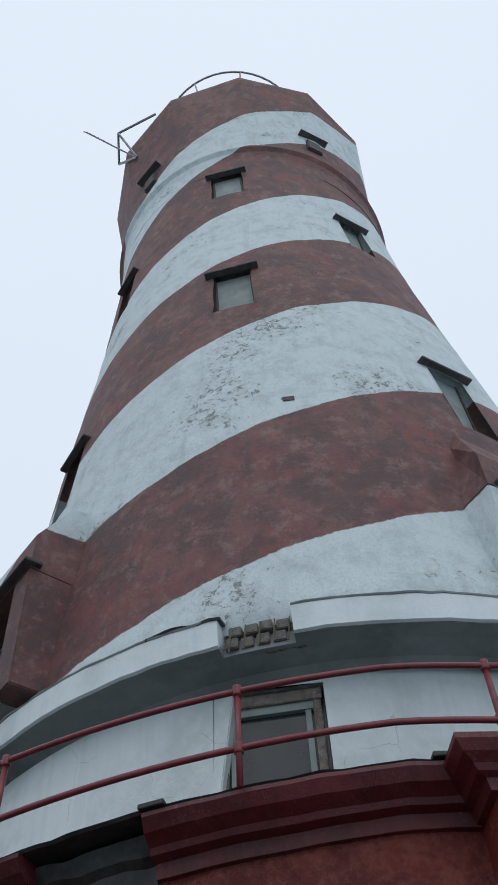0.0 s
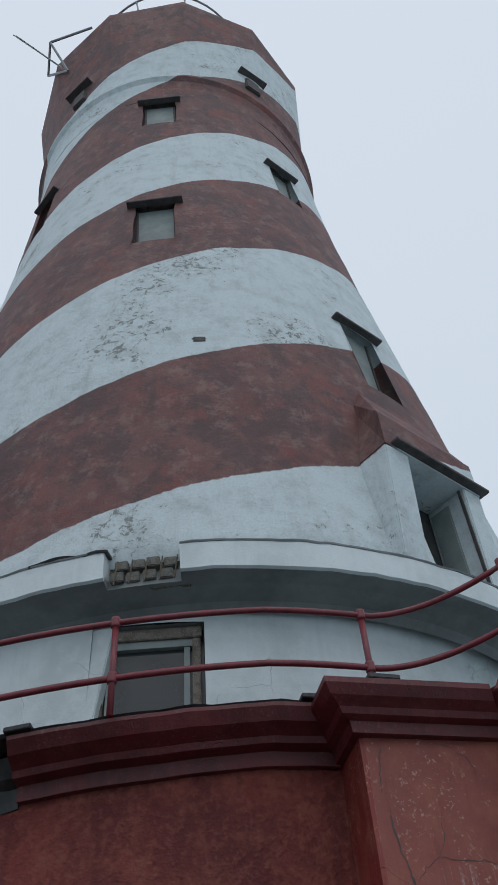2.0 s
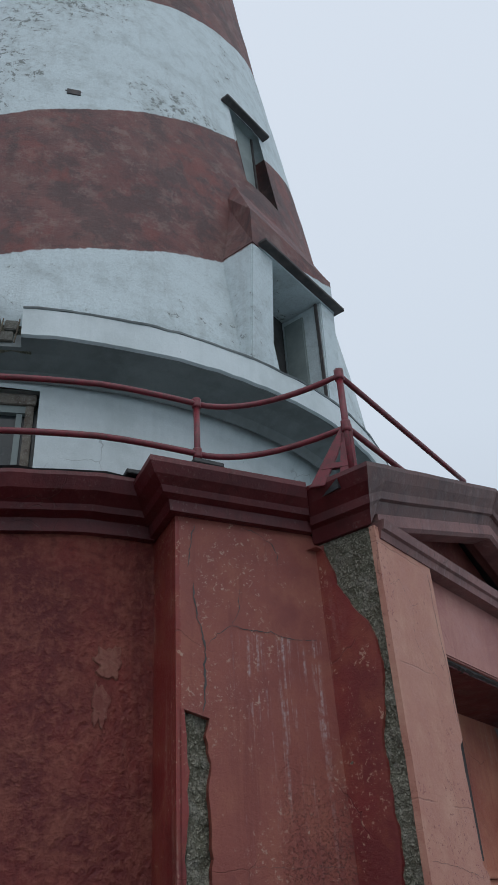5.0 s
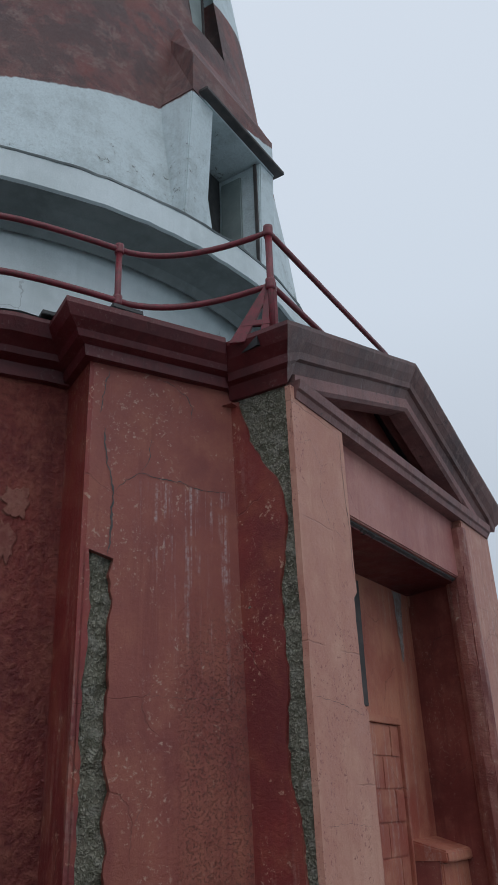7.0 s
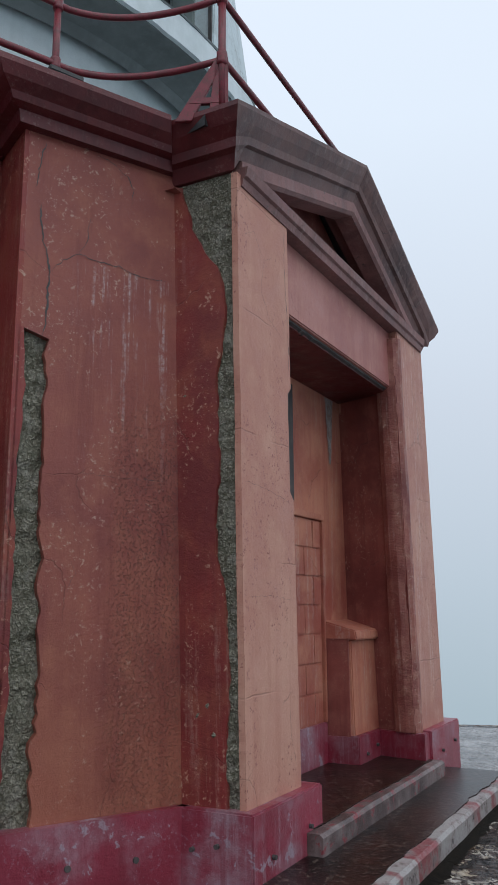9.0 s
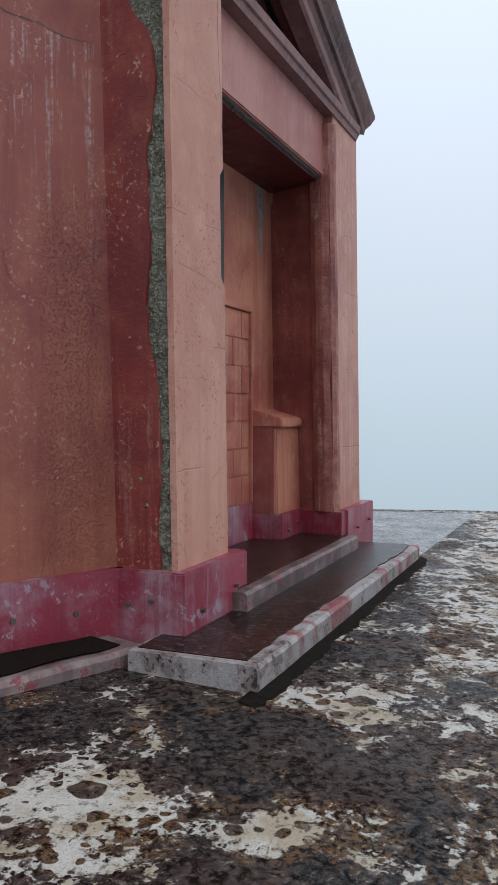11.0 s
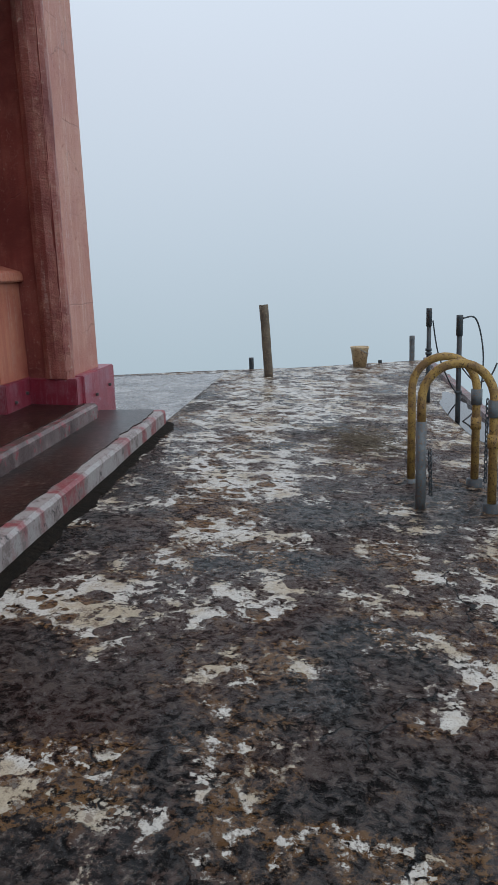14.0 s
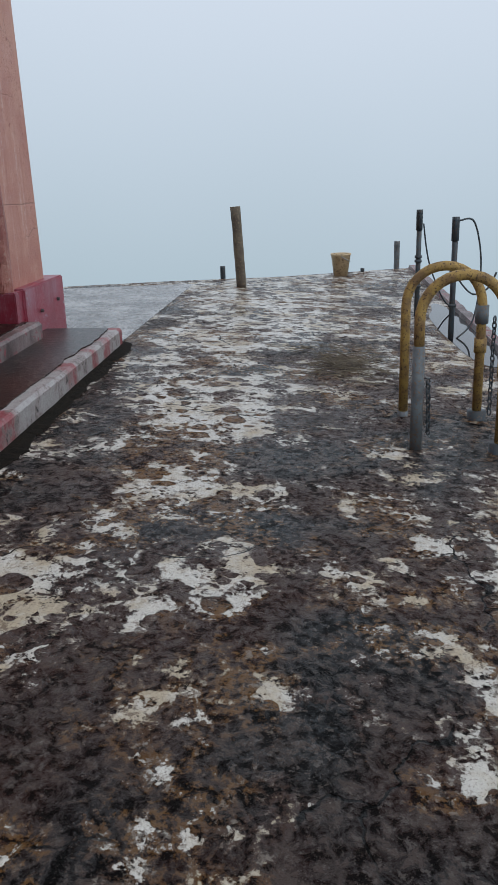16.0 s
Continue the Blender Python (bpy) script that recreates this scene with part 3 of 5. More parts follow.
def box_bm(lo, hi, bev=0.0, bm=None):
    bm = bm or bmesh.new()
    vs = [bm.verts.new((x, y, z)) for z in (lo[2], hi[2]) for y in (lo[1], hi[1]) for x in (lo[0], hi[0])]
    fs = [bm.faces.new([vs[i] for i in f]) for f in ((0, 2, 3, 1), (4, 5, 7, 6), (0, 1, 5, 4), (2, 6, 7, 3), (0, 4, 6, 2), (1, 3, 7, 5))]
    if bev:
        bmesh.ops.bevel(bm, geom=list({e for f in fs for e in f.edges}), offset=bev, segments=2, affect="EDGES")
    return bm


def hull8(pts, bev=0.0, bm=None):
    """A six-sided block from eight corners, ordered as in box_bm."""
    bm = bm or bmesh.new()
    vs = [bm.verts.new(p) for p in pts]
    fs = [bm.faces.new([vs[i] for i in f]) for f in ((0, 2, 3, 1), (4, 5, 7, 6), (0, 1, 5, 4), (2, 6, 7, 3), (0, 4, 6, 2), (1, 3, 7, 5))]
    if bev:
        bmesh.ops.bevel(bm, geom=list({e for f in fs for e in f.edges}), offset=bev, segments=2, affect="EDGES")
    return bm


def tube_bm(pts, r, sides=10, bm=None, closed=False, r1=None):
    bm = bm or bmesh.new()
    pts = [Vector(p) for p in pts]
    rings = []
    ref = None
    n = len(pts)
    for i, p in enumerate(pts):
        a = pts[(i - 1) % n] if (closed or i > 0) else p
        c = pts[(i + 1) % n] if (closed or i < n - 1) else p
        d = (c - a).normalized()
        if ref is None:
            ref = d.orthogonal().normalized()
        ref = (ref - d * ref.dot(d)).normalized()
        s = d.cross(ref)
        rr = r if r1 is None else r + (r1 - r) * i / (n - 1)
        rings.append([bm.verts.new(p + rr * (math.cos(k * math.tau / sides) * ref + math.sin(k * math.tau / sides) * s)) for k in range(sides)])
    m = n if closed else n - 1
    for i in range(m):
        A, B = rings[i], rings[(i + 1) % n]
        for k in range(sides):
            bm.faces.new((A[k], A[(k + 1) % sides], B[(k + 1) % sides], B[k]))
    if not closed:
        bm.faces.new(rings[0][::-1])
        bm.faces.new(rings[-1])
    return bm


def lathe_bm(profile, a0=0.0, a1=360.0, n=96, caps=True, rough=0.0):
    """Turns a closed outline of (r, z) round the tower's axis from a0 to a1 degrees."""
    bm = bmesh.new()
    full = abs(a1 - a0) >= 359.9
    cols = []
    for i in range(n if full else n + 1):
        az = a0 + (a1 - a0) * i / n
        cols.append([bm.verts.new(polar(az, r + rough * noise.noise(Vector((az * 0.35, z * 9, r))), z + rough * noise.noise(Vector((az * 0.5, z * 5, 3 + r)))) ) for r, z in profile])
    k = len(profile)
    for i in range(len(cols) if full else len(cols) - 1):
        A, B = cols[i], cols[(i + 1) % len(cols)]
        for j in range(k):
            bm.faces.new((A[j], A[(j + 1) % k], B[(j + 1) % k], B[j]))
    if not full and caps:
        bm.faces.new(cols[0])
        bm.faces.new(cols[-1][::-1])
    return bm


def shell_bm(r_of, z_lo, z_hi, openings, depth=0.22, n_az=144, dz=0.35, lumps=0.0):
    """A round wall with rectangular openings (az0, az1, z0, z1) whose reveals run inwards."""
    azs = sorted(set([round(-180 + 360 * i / n_az, 3) for i in range(n_az)] + [o for op in openings for o in op[:2]]))
    zs = sorted(set([z_lo, z_hi] + [round(float(v), 3) for v in np.arange(z_lo, z_hi, dz)] + [o for op in openings for o in op[2:4]]))
    bm = bmesh.new()
    grid = {}
    for i, a in enumerate(azs):
        for j, z in enumerate(zs):
            d = lumps * noise.noise(Vector((a * 0.06, z * 1.1, 1.0))) + 0.4 * lumps * noise.noise(Vector((a * 0.25, z * 4, 5.0)))
            grid[i, j] = bm.verts.new(polar(a, r_of(z) + d, z))
    na = len(azs)
    for i in range(na):
        a0, a1 = azs[i], azs[(i + 1) % na] + (360 if i == na - 1 else 0)
        am = (a0 + a1) / 2
        for j in range(len(zs) - 1):
            zm = (zs[j] + zs[j + 1]) / 2
            if any(o[0] < am < o[1] and o[2] < zm < o[3] for o in openings):
                continue
            bm.faces.new((grid[i, j], grid[(i + 1) % na, j], grid[(i + 1) % na, j + 1], grid[i, j + 1]))
    for a0, a1, z0, z1 in [o[:4] for o in openings]:
        ri = r_of(z1) - depth
        inner = [bm.verts.new(polar(a, ri, z)) for a, z in ((a0, z0), (a1, z0), (a1, z1), (a0, z1))]
        outer = [bm.verts.new(polar(a, r_of(z), z)) for a, z in ((a0, z0), (a1, z0), (a1, z1), (a0, z1))]
        for k in range(4):
            bm.faces.new((outer[k], outer[(k + 1) % 4], inner[(k + 1) % 4], inner[k]))
    bmesh.ops.remove_doubles(bm, verts=bm.verts, dist=0.03)
    return bm


def wall_box(az, r, z0, z1, width, r_in, bm=None, tilt=0.0, bev=0.0):
    """An upright block that faces outwards at the bearing az: front at r, back at r_in."""
    a = radians(az)
    out = Vector((math.sin(a), -math.cos(a), 0))
    side = Vector((math.cos(a), math.sin(a), 0))
    o = Vector((CX, CY, 0))
    pts = []
    for z in (z0, z1):
        for rr in (r + (tilt if z == z1 else 0), r_in):
            for s in (-width / 2, width / 2):
                pts.append(leaned(o + out * rr + side * s + Vector((0, 0, z))))
    return hull8(pts, bev, bm)


# ---------------------------------------------------------------- ground
bm = bmesh.new()
for x in (-2500, 2500):
    for y in (-2500, 2500):
        bm.verts.new((x, y, -3.2))
bm.verts.ensure_lookup_table()
bm.faces.new([bm.verts[i] for i in (0, 2, 3, 1)])
tagged(part("water", bm, M_WATER), "pale grey sea fading into painted mist round the deck", "water", kind="structure")

DECK = ((-30.0, -1.25), (9.0, -1.25), (15.05, -1.15), (13.36, 0.72), (12.45, 2.10), (11.3, 3.6), (6.5, 9.9), (6.5, 30.0), (-30.0, 30.0))


def deck():
    bm = bmesh.new()
    top = [bm.verts.new((x, y, deck_z(y))) for x, y in DECK]
    bot = [bm.verts.new((x, y, deck_z(y) - 0.7)) for x, y in DECK]
    bm.faces.new(top)
    bm.faces.new(bot[::-1])
    k = len(top)
    for i in range(k):
        bm.faces.new((top[i], bot[i], bot[(i + 1) % k], top[(i + 1) % k]))
    return tagged(part("ground", bm, M_DECK), "wet black deck with worn patches of white and rusty paint", "deck", kind="structure")


deck()

# ---------------------------------------------------------------- lighthouse
house = thing("lighthouse", "round lighthouse with red and white winding stripes on a red drum", "lighthouse", at=(CX, CY, 0))


def hang(ob):
    ob.matrix_parent_inverse = house.matrix_basis.inverted()
    return ob


# az0, az1, z0, z1 of the openings in the shaft
SHAFT_WINDOWS = [(-48.2, -38.0, 13.38, 14.85), (-47.9, -36.4, 19.13, 20.33), (-4.8, 4.6, 16.6, 17.95), (-4.6, 4.4, 10.0, 11.62),
                 (-90.5, -82.6, 10.3, 11.8), (-91, -82.8, 16.6, 18.05)]
DORMER_HOLES = [(-7.6, 3.6, 6.62, 8.12), (-89.6, -76.4, 6.62, 8.12)]
LOW_WINDOW = (-46.2, -33.3, 4.45, 6.06)
hang(part("shaft", shell_bm(tower_r, 6.5, 21.6, SHAFT_WINDOWS + DORMER_HOLES, 0.16, 160, 0.3, 0.02), M_TOWER, house, "red and white winding stripes", True))
hang(part("lower_wall", shell_bm(lambda z: 4.30, 4.2, 6.45, [LOW_WINDOW], 0.16, 144, 0.3, 0.012), M_WHITE, house, "white painted lower wall", True))
BROKE = (-46.9, -39.0)
LEDGE = ((4.72, 6.32), (4.762, 6.266), (4.79, 6.28), (4.79, 6.55), (4.76, 6.585), (4.40, 6.66), (4.40, 6.40))
hang(part("ledge", lathe_bm(LEDGE, BROKE[1], 360 + BROKE[0], 220, rough=0.011), M_WHITE, house, "chipped white ledge with a broken gap"))
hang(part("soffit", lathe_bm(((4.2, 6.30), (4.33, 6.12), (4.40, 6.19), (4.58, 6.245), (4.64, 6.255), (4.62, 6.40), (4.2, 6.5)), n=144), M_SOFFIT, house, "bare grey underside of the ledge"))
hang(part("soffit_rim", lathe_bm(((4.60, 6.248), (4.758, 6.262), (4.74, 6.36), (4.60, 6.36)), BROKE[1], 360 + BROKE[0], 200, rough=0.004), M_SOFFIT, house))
hang(part("ledge_crust", lathe_bm(((4.74, 6.575), (4.795, 6.55), (4.803, 6.566), (4.77, 6.598)), BROKE[1], 360 + BROKE[0], 260, rough=0.02), M_SOFFIT, house, "grey lichen along the ledge's upper edge"))
# brickwork in the gap of the ledge
gap = hang(part("gap_filling", lathe_bm(((4.40, 6.25), (4.60, 6.25), (4.60, 6.60), (4.40, 6.62)), BROKE[0] - 1, BROKE[1] + 1, 10, rough=0.02), M_ROUGH, house, "crumbling mortar bed"))
for row_ in range(2):
    for k_ in range(4):
        az_ = BROKE[0] + 1.0 + 1.75 * k_ + 0.5 * row_
        part("brick", wall_box(az_ + random.uniform(-0.1, 0.1), 4.675 + random.uniform(-0.03, 0.02), 6.30 + 0.125 * row_, 6.405 + 0.12 * row_, 0.115, 4.5, bev=0.008), M_BRICK, gap)
for k_ in range(5):
    part("bar", tube_bm([polar(BROKE[0] + 0.8 + 1.6 * k_, 4.70, 6.25), polar(BROKE[0] + 1.2 + 1.6 * k_, 4.70, 6.50)], 0.007, 5), M_WOOD, gap)
# peeled strip of covering left of the gap
hang(part("loose_flashing", lathe_bm(((4.66, 6.58), (4.80, 6.555), (4.81, 6.575), (4.66, 6.61)), -55.2, BROKE[0] + 0.4, 14, rough=0.03), M_BLACK, house, "torn black flashing"))

# window in the lower wall
lw = hang(part("window", wall_box(-39.8, 4.14, 4.4, 6.08, 0.98, 4.10), M_GLASS, house, "old sash window with dusty glass"))
for az_, wd_ in ((-45.3, 0.07), (-34.2, 0.07)):
    part("frame_side", wall_box(az_, 4.22, 4.4, 6.06, wd_, 4.12, bev=0.006), M_FRAME, lw)
part("frame_head", wall_box(-39.8, 4.22, 5.95, 6.06, 0.92, 4.12, bev=0.006), M_FRAME, lw)
part("inner_frame", wall_box(-44.2, 4.19, 4.4, 5.95, 0.05, 4.13), M_SHUT, lw)
part("inner_frame", wall_box(-35.3, 4.19, 4.4, 5.95, 0.05, 4.13), M_SHUT, lw)
part("inner_frame", wall_box(-39.8, 4.19, 5.88, 5.95, 0.80, 4.13), M_SHUT, lw)
hang(part("wall_strip", wall_box(-48.9, 4.33, 4.4, 6.2, 0.30, 4.2, bev=0.01), M_WHITE, house, "flat white pilaster beside the window"))
hang(part("gutter_line", wall_box(-51.0, 4.315, 4.4, 6.2, 0.018, 4.25), M_FRAME, house))
hang(part("wall_hole", wall_box(-34.9, tower_r(10.2) + 0.012, 10.19, 10.31, 0.19, 4.1, bev=0.02), M_HOOD, house, "small dark vent hole"))


def face_box(az, d, s0, s1, bev=0.0, foot=0.0):
    """A block on the flat face at the bearing az: d = (front, back, z0, z1), s0 to s1 along the face."""
    out, side, o = Vector((math.sin(radians(az)), -math.cos(radians(az)), 0)), Vector((math.cos(radians(az)), math.sin(radians(az)), 0)), Vector((CX, CY, 0))
    return hull8([o + out * (rr - (foot if z == d[2] and rr == d[0] else 0.0)) + side * q + Vector((0, 0, z)) for z in (d[2], d[3]) for rr in (d[0], d[1]) for q in (s0, s1)], bev)


def dormer(az, s0, s1, o0, o1, front, top):
    """Upright window box that grows out of the sloping shaft; its opening runs from o0 to o1 along the face."""
    out, side, o = Vector((math.sin(radians(az)), -math.cos(radians(az)), 0)), Vector((math.cos(radians(az)), math.sin(radians(az)), 0)), Vector((CX, CY, 0))
    bm = bmesh.new()
    prof = ((4.15, 8.08, 0), (front, 8.08, 0), (front, 8.57, 0), (front - 0.03, 8.62, 0.04), (4.43, top, 0.40), (4.15, top + 0.1, 0.40))
    ends = [[bm.verts.new(o + out * d + side * (q + t * (1 if q == s0 else 0)) + Vector((0, 0, z))) for d, z, t in prof] for q in (s0, s1)]
    for i in range(6):
        bm.faces.new((ends[0][i], ends[0][(i + 1) % 6], ends[1][(i + 1) % 6], ends[1][i]))
    bm.faces.new(ends[0])
    bm.faces.new(ends[1][::-1])
    d = hang(part("dormer", bm, M_TOWER, house, "window box on the shaft with a sloping top"))
    part("cheek", face_box(az, (front - 0.004, 4.15, 6.63, 8.078), s0, o0, 0.012, 0.10), M_TOWER, d)
    part("cheek", face_box(az, (front - 0.004, 4.15, 6.63, 8.078), o1, s1, 0.012, 0.04), M_TOWER, d)
    part("hood", face_box(az, (front + 0.10, front - 0.12, 8.105, 8.15), s0 + 0.10, s1 + 0.07, 0.008), M_HOOD, d, "dark projecting hood")
    part("back", face_box(az, (4.36, 4.28, 6.6, 8.08), o0, o1), M_DARKIN, d, "dark opening behind")
    part("frame_side", face_box(az, (4.46, 4.36, 6.6, 8.08), o0, o0 + 0.05), M_FRAME, d)
    part("casement", face_box(az, (4.44, 4.37, 6.64, 8.05), o0 + 0.24, o0 + 0.29), M_SHUT, d)
    for z in (6.66, 7.22, 7.98):
        part("casement_bar", face_box(az, (4.43, 4.37, z, z + 0.045), o0 + 0.05, o0 + 0.29), M_SHUT, d)
    part("shutter", face_box(az, (4.66, 4.40, 6.64, 7.98), o1 - 0.035, o1 - 0.002, 0.01), M_SHUT, d, "grey board against the reveal")
    part("reveal_strip", face_box(az, (front - 0.05, front - 0.085, 6.62, 8.07), o1 - 0.02, o1 - 0.001), M_HOOD, d)


dormer(0.0, -0.92, 0.58, -0.57, 0.30, 4.90, 9.62)
dormer(-82.0, -0.96, 0.96, -0.60, 0.60, 4.80, 9.2)


def gallery_bm():
    """Flared collar that turns from round to twelve-sided under the gallery."""
    bm = bmesh.new()
    rows = ((3.20, 20.5, 0), (3.43, 20.6, 0), (3.43, 21.2, 0), (3.47, 21.5, 0), (3.55, 21.62, 0), (3.55, 21.70, 0), (3.47, 21.78, 0), (3.46, 22.3, 0.1), (3.55, 23.6, 0.4), (3.70, 25.0, 0.8), (3.82, 26.1, 1.0), (3.82, 26.25, 1.0), (3.6, 26.25, 1.0), (3.5, 26.0, 1.0))
    n = 96
    cols = []
    for i in range(n):
        az = -31 + 360 * i / n
        f = math.cos(radians(15)) / math.cos(radians(((az + 31) % 30) - 15))
        cols.append([bm.verts.new(polar(az, r * (1 + s * (f * 1.02 - 1)), z)) for r, z, s in rows])
    for i in range(n):
        for j in range(len(rows) - 1):
            bm.faces.new((cols[i][j], cols[(i + 1) % n][j], cols[(i + 1) % n][j + 1], cols[i][j + 1]))
    bm.faces.new([c[-1] for c in cols])
    return bm


hang(part("gallery", gallery_bm(), M_TOWER, house, "flared twelve-sided gallery wall"))
hang(part("lantern_room", lathe_bm(((0.01, 26.0), (2.3, 26.0), (2.3, 31.0), (2.0, 31.7), (1.3, 32.2), (0.01, 32.4)), n=40), M_DRUM, house, "dull red lantern room"))
hang(part("lantern_rail", tube_bm([polar(i * 7.5, 2.6, 31.9) for i in range(48)], 0.035, 6, closed=True), M_METAL, house, "grey ring rail round the lantern"))
for i in range(10):
    hang(part("lantern_rail_post", tube_bm([polar(-60 + i * 36, 2.3, 30.8), polar(-60 + i * 36, 2.6, 31.9)], 0.03, 6), M_METAL, house))
# aerial bracket on the gallery
BK = [polar(-84, 3.75, 25.0), polar(-84, 4.4, 25.9), polar(-70, 3.85, 26.35), polar(-96, 4.0, 26.1)]
aer = tagged(part("aerial", tube_bm([polar(-84, 3.85, 24.9), polar(-88, 5.2, 25.55)], 0.022, 6), M_METAL), "thin grey radio aerial clamped to the gallery", "aerial")
for k_, (p_, q_) in enumerate(((0, 1), (1, 2), (1, 3), (0, 3))):
    part("strut", tube_bm([BK[p_], BK[q_]], 0.035, 6), M_METAL, aer)
for d_ in (0.72, 0.82, 0.9, 0.98):
    c_ = polar(-84, 3.85, 24.9).lerp(polar(-88, 5.2, 25.55), d_)
    part("element", tube_bm([c_ + Vector((-0.1, 0.05, 0.09)), c_ - Vector((-0.1, 0.05, 0.09))], 0.015, 5), M_METAL, aer)
for az_ in (-2.6, -77.5):
    gw = hang(part("gallery_window", wall_box(az_, 3.545, 22.35, 22.95, 0.42, 3.3, bev=0.03), M_HOOD, house, "small dark gallery window"))
    part("hood", wall_box(az_, 3.66, 23.10, 23.14, 0.80, 3.4, bev=0.006), M_HOOD, gw)

# drum below the balcony
DOOR = (-48.0, -35.2, 0.3, 3.26)
hang(part("drum_wall", shell_bm(lambda z: 5.50, -0.3, 4.25, [DOOR], 0.5, 144, 0.4, 0.012), M_DRUM, house, "rough dark red render", True))
DRUM_CORNICE = ((5.3, 4.16), (5.55, 4.16), (5.57, 4.24), (5.66, 4.25), (5.68, 4.285), (5.78, 4.33), (5.83, 4.40), (5.83, 4.425), (4.2, 4.43))
hang(part("drum_cornice", lathe_bm(DRUM_CORNICE, -45.6, -25.6, 60, rough=0.006), M_CORN, house, "dark red moulded cornice with worn edge"))
hang(part("drum_cornice", lathe_bm(DRUM_CORNICE, -316.0, -53.5, 120, rough=0.006), M_CORN, house, "dark red moulded cornice with worn edge"))
hang(part("broken_cornice", lathe_bm(((5.3, 4.13), (5.52, 4.13), (5.54, 4.26), (5.60, 4.30), (5.64, 4.40), (4.2, 4.42)), -53.5, -45.6, 60, rough=0.03), M_BLACK, house, "cornice stretch with its moulding lost"))
hang(part("balcony_cover", lathe_bm(((4.3, 4.432), (5.80, 4.428), (5.82, 4.445), (4.3, 4.455)), -120, -26.5, 90, rough=0.02), M_BLACK, house, "black balcony floor covering"))
for az_, w_ in ((-27.7, 0.15), (-45.0, 0.16), (-24.2, 0.2)):
    hang(part("loose_slate", wall_box(az_, 5.86 if az_ < -25 else 6.12, 4.44, 4.47, w_, 5.6, bev=0.004), M_BLACK, house, "loose black slate"))

# pilaster beside the portico: A at the portico, B at its free edge
PA, PB = Vector((4.78, 2.82, 0)), Vector((3.86, 3.30, 0))
PT = (PA - PB).normalized()                # along the face, towards the portico
PN = Vector((PT.y, -PT.x, 0))              # out of the face
if PN.dot(Vector((0, -1, 0))) < 0:
    PN = -PN
PLEN = (PA - PB).length


def prism_bm(outline, z0, z1, bm=None):
    bm = bm or bmesh.new()
    lo = [bm.verts.new((p[0], p[1], z0)) for p in outline]
    hi = [bm.verts.new((p[0], p[1], z1)) for p in outline]
    k = len(lo)
    bm.faces.new(lo[::-1])
    bm.faces.new(hi)
    for i in range(k):
        bm.faces.new((lo[i], lo[(i + 1) % k], hi[(i + 1) % k], hi[i]))
    return bm


def sheet_bm(origin, along, normal, left, right, z0, z1, dz=0.045, thick=0.03, batter=0.0):
    """A coat of plaster with ragged edges: left(z) and right(z) are metres along the face."""
    bm = bmesh.new()
    rows = []
    n = int((z1 - z0) / dz)
    for i in range(n + 1):
        z = z0 + (z1 - z0) * i / n
        row = []
        for d in (-0.01, thick):
            for u in (left(z), right(z)):
                p = origin + along * u + normal * d
                row.append(bm.verts.new((p.x + batter * z, p.y, z)))
        rows.append(row)
    for a, b in zip(rows, rows[1:]):
        for i, j in ((0, 1), (1, 3), (3, 2), (2, 0)):
            bm.faces.new((a[i], a[j], b[j], b[i]))
    bm.faces.new([rows[0][i] for i in (0, 1, 3, 2)])
    bm.faces.new([rows[-1][i] for i in (0, 2, 3, 1)])
    return bm


def ragged(z, amp, seed):
    return amp * (noise.noise(Vector((z * 2.1, seed, 0))) + 0.7 * noise.noise(Vector((z * 7.5, seed, 3))) + 0.4 * noise.noise(Vector((z * 23, seed, 7))))


def rubble_bm(origin, along, normal, u0, u1, z0, z1, batter=0.0, d=0.032, seed=1.0):
    """Broken concrete face, lumpy with stones."""
    bm = bmesh.new()
    nu, nv = max(2, int((u1 - u0) / d)), int((z1 - z0) / d)
    rows = []
    for j in range(nv + 1):
        z = z0 + (z1 - z0) * j / nv
        row = []
        for i in range(nu + 1):
            u = u0 + (u1 - u0) * i / nu
            q = Vector((u * 17, z * 17, seed))
            h = 0.020 * noise.noise(q * 0.7) + 0.018 * noise.noise(q * 2.3) + 0.014 * noise.noise(q * 0.3)
            if i in (0, nu) or j in (0, nv):
                h = -0.02
            p = origin + along * u + normal * h
            row.append(bm.verts.new((p.x + batter * z, p.y, z)))
        rows.append(row)
    for a, b in zip(rows, rows[1:]):
        for i in range(nu):
            bm.faces.new((a[i], a[i + 1], b[i + 1], b[i]))
    return bm


core = PN * -0.03
hang(part("pilaster_core", prism_bm([PB + core, PA + core + PT * 0.1, PA + PT * 0.1 - PN * 0.5, PB - PN * 0.5], -0.2, 4.2), M_ROUGH, house, "bare mossy concrete under the plaster"))


hang(part("pilaster_rubble", rubble_bm(PB - PN * 0.012, PT, PN, 0.0, 0.30, 0.35, 3.03), M_ROUGH, house, "broken concrete with stones"))


def pil_left(z):
    e = 0.150 + 0.035 * (1 - z / 3.0) + ragged(z, 0.045, 1.0)
    return e if z < 3.0 else max(0.0, e - (z - 3.0) / 0.03 * 0.3)


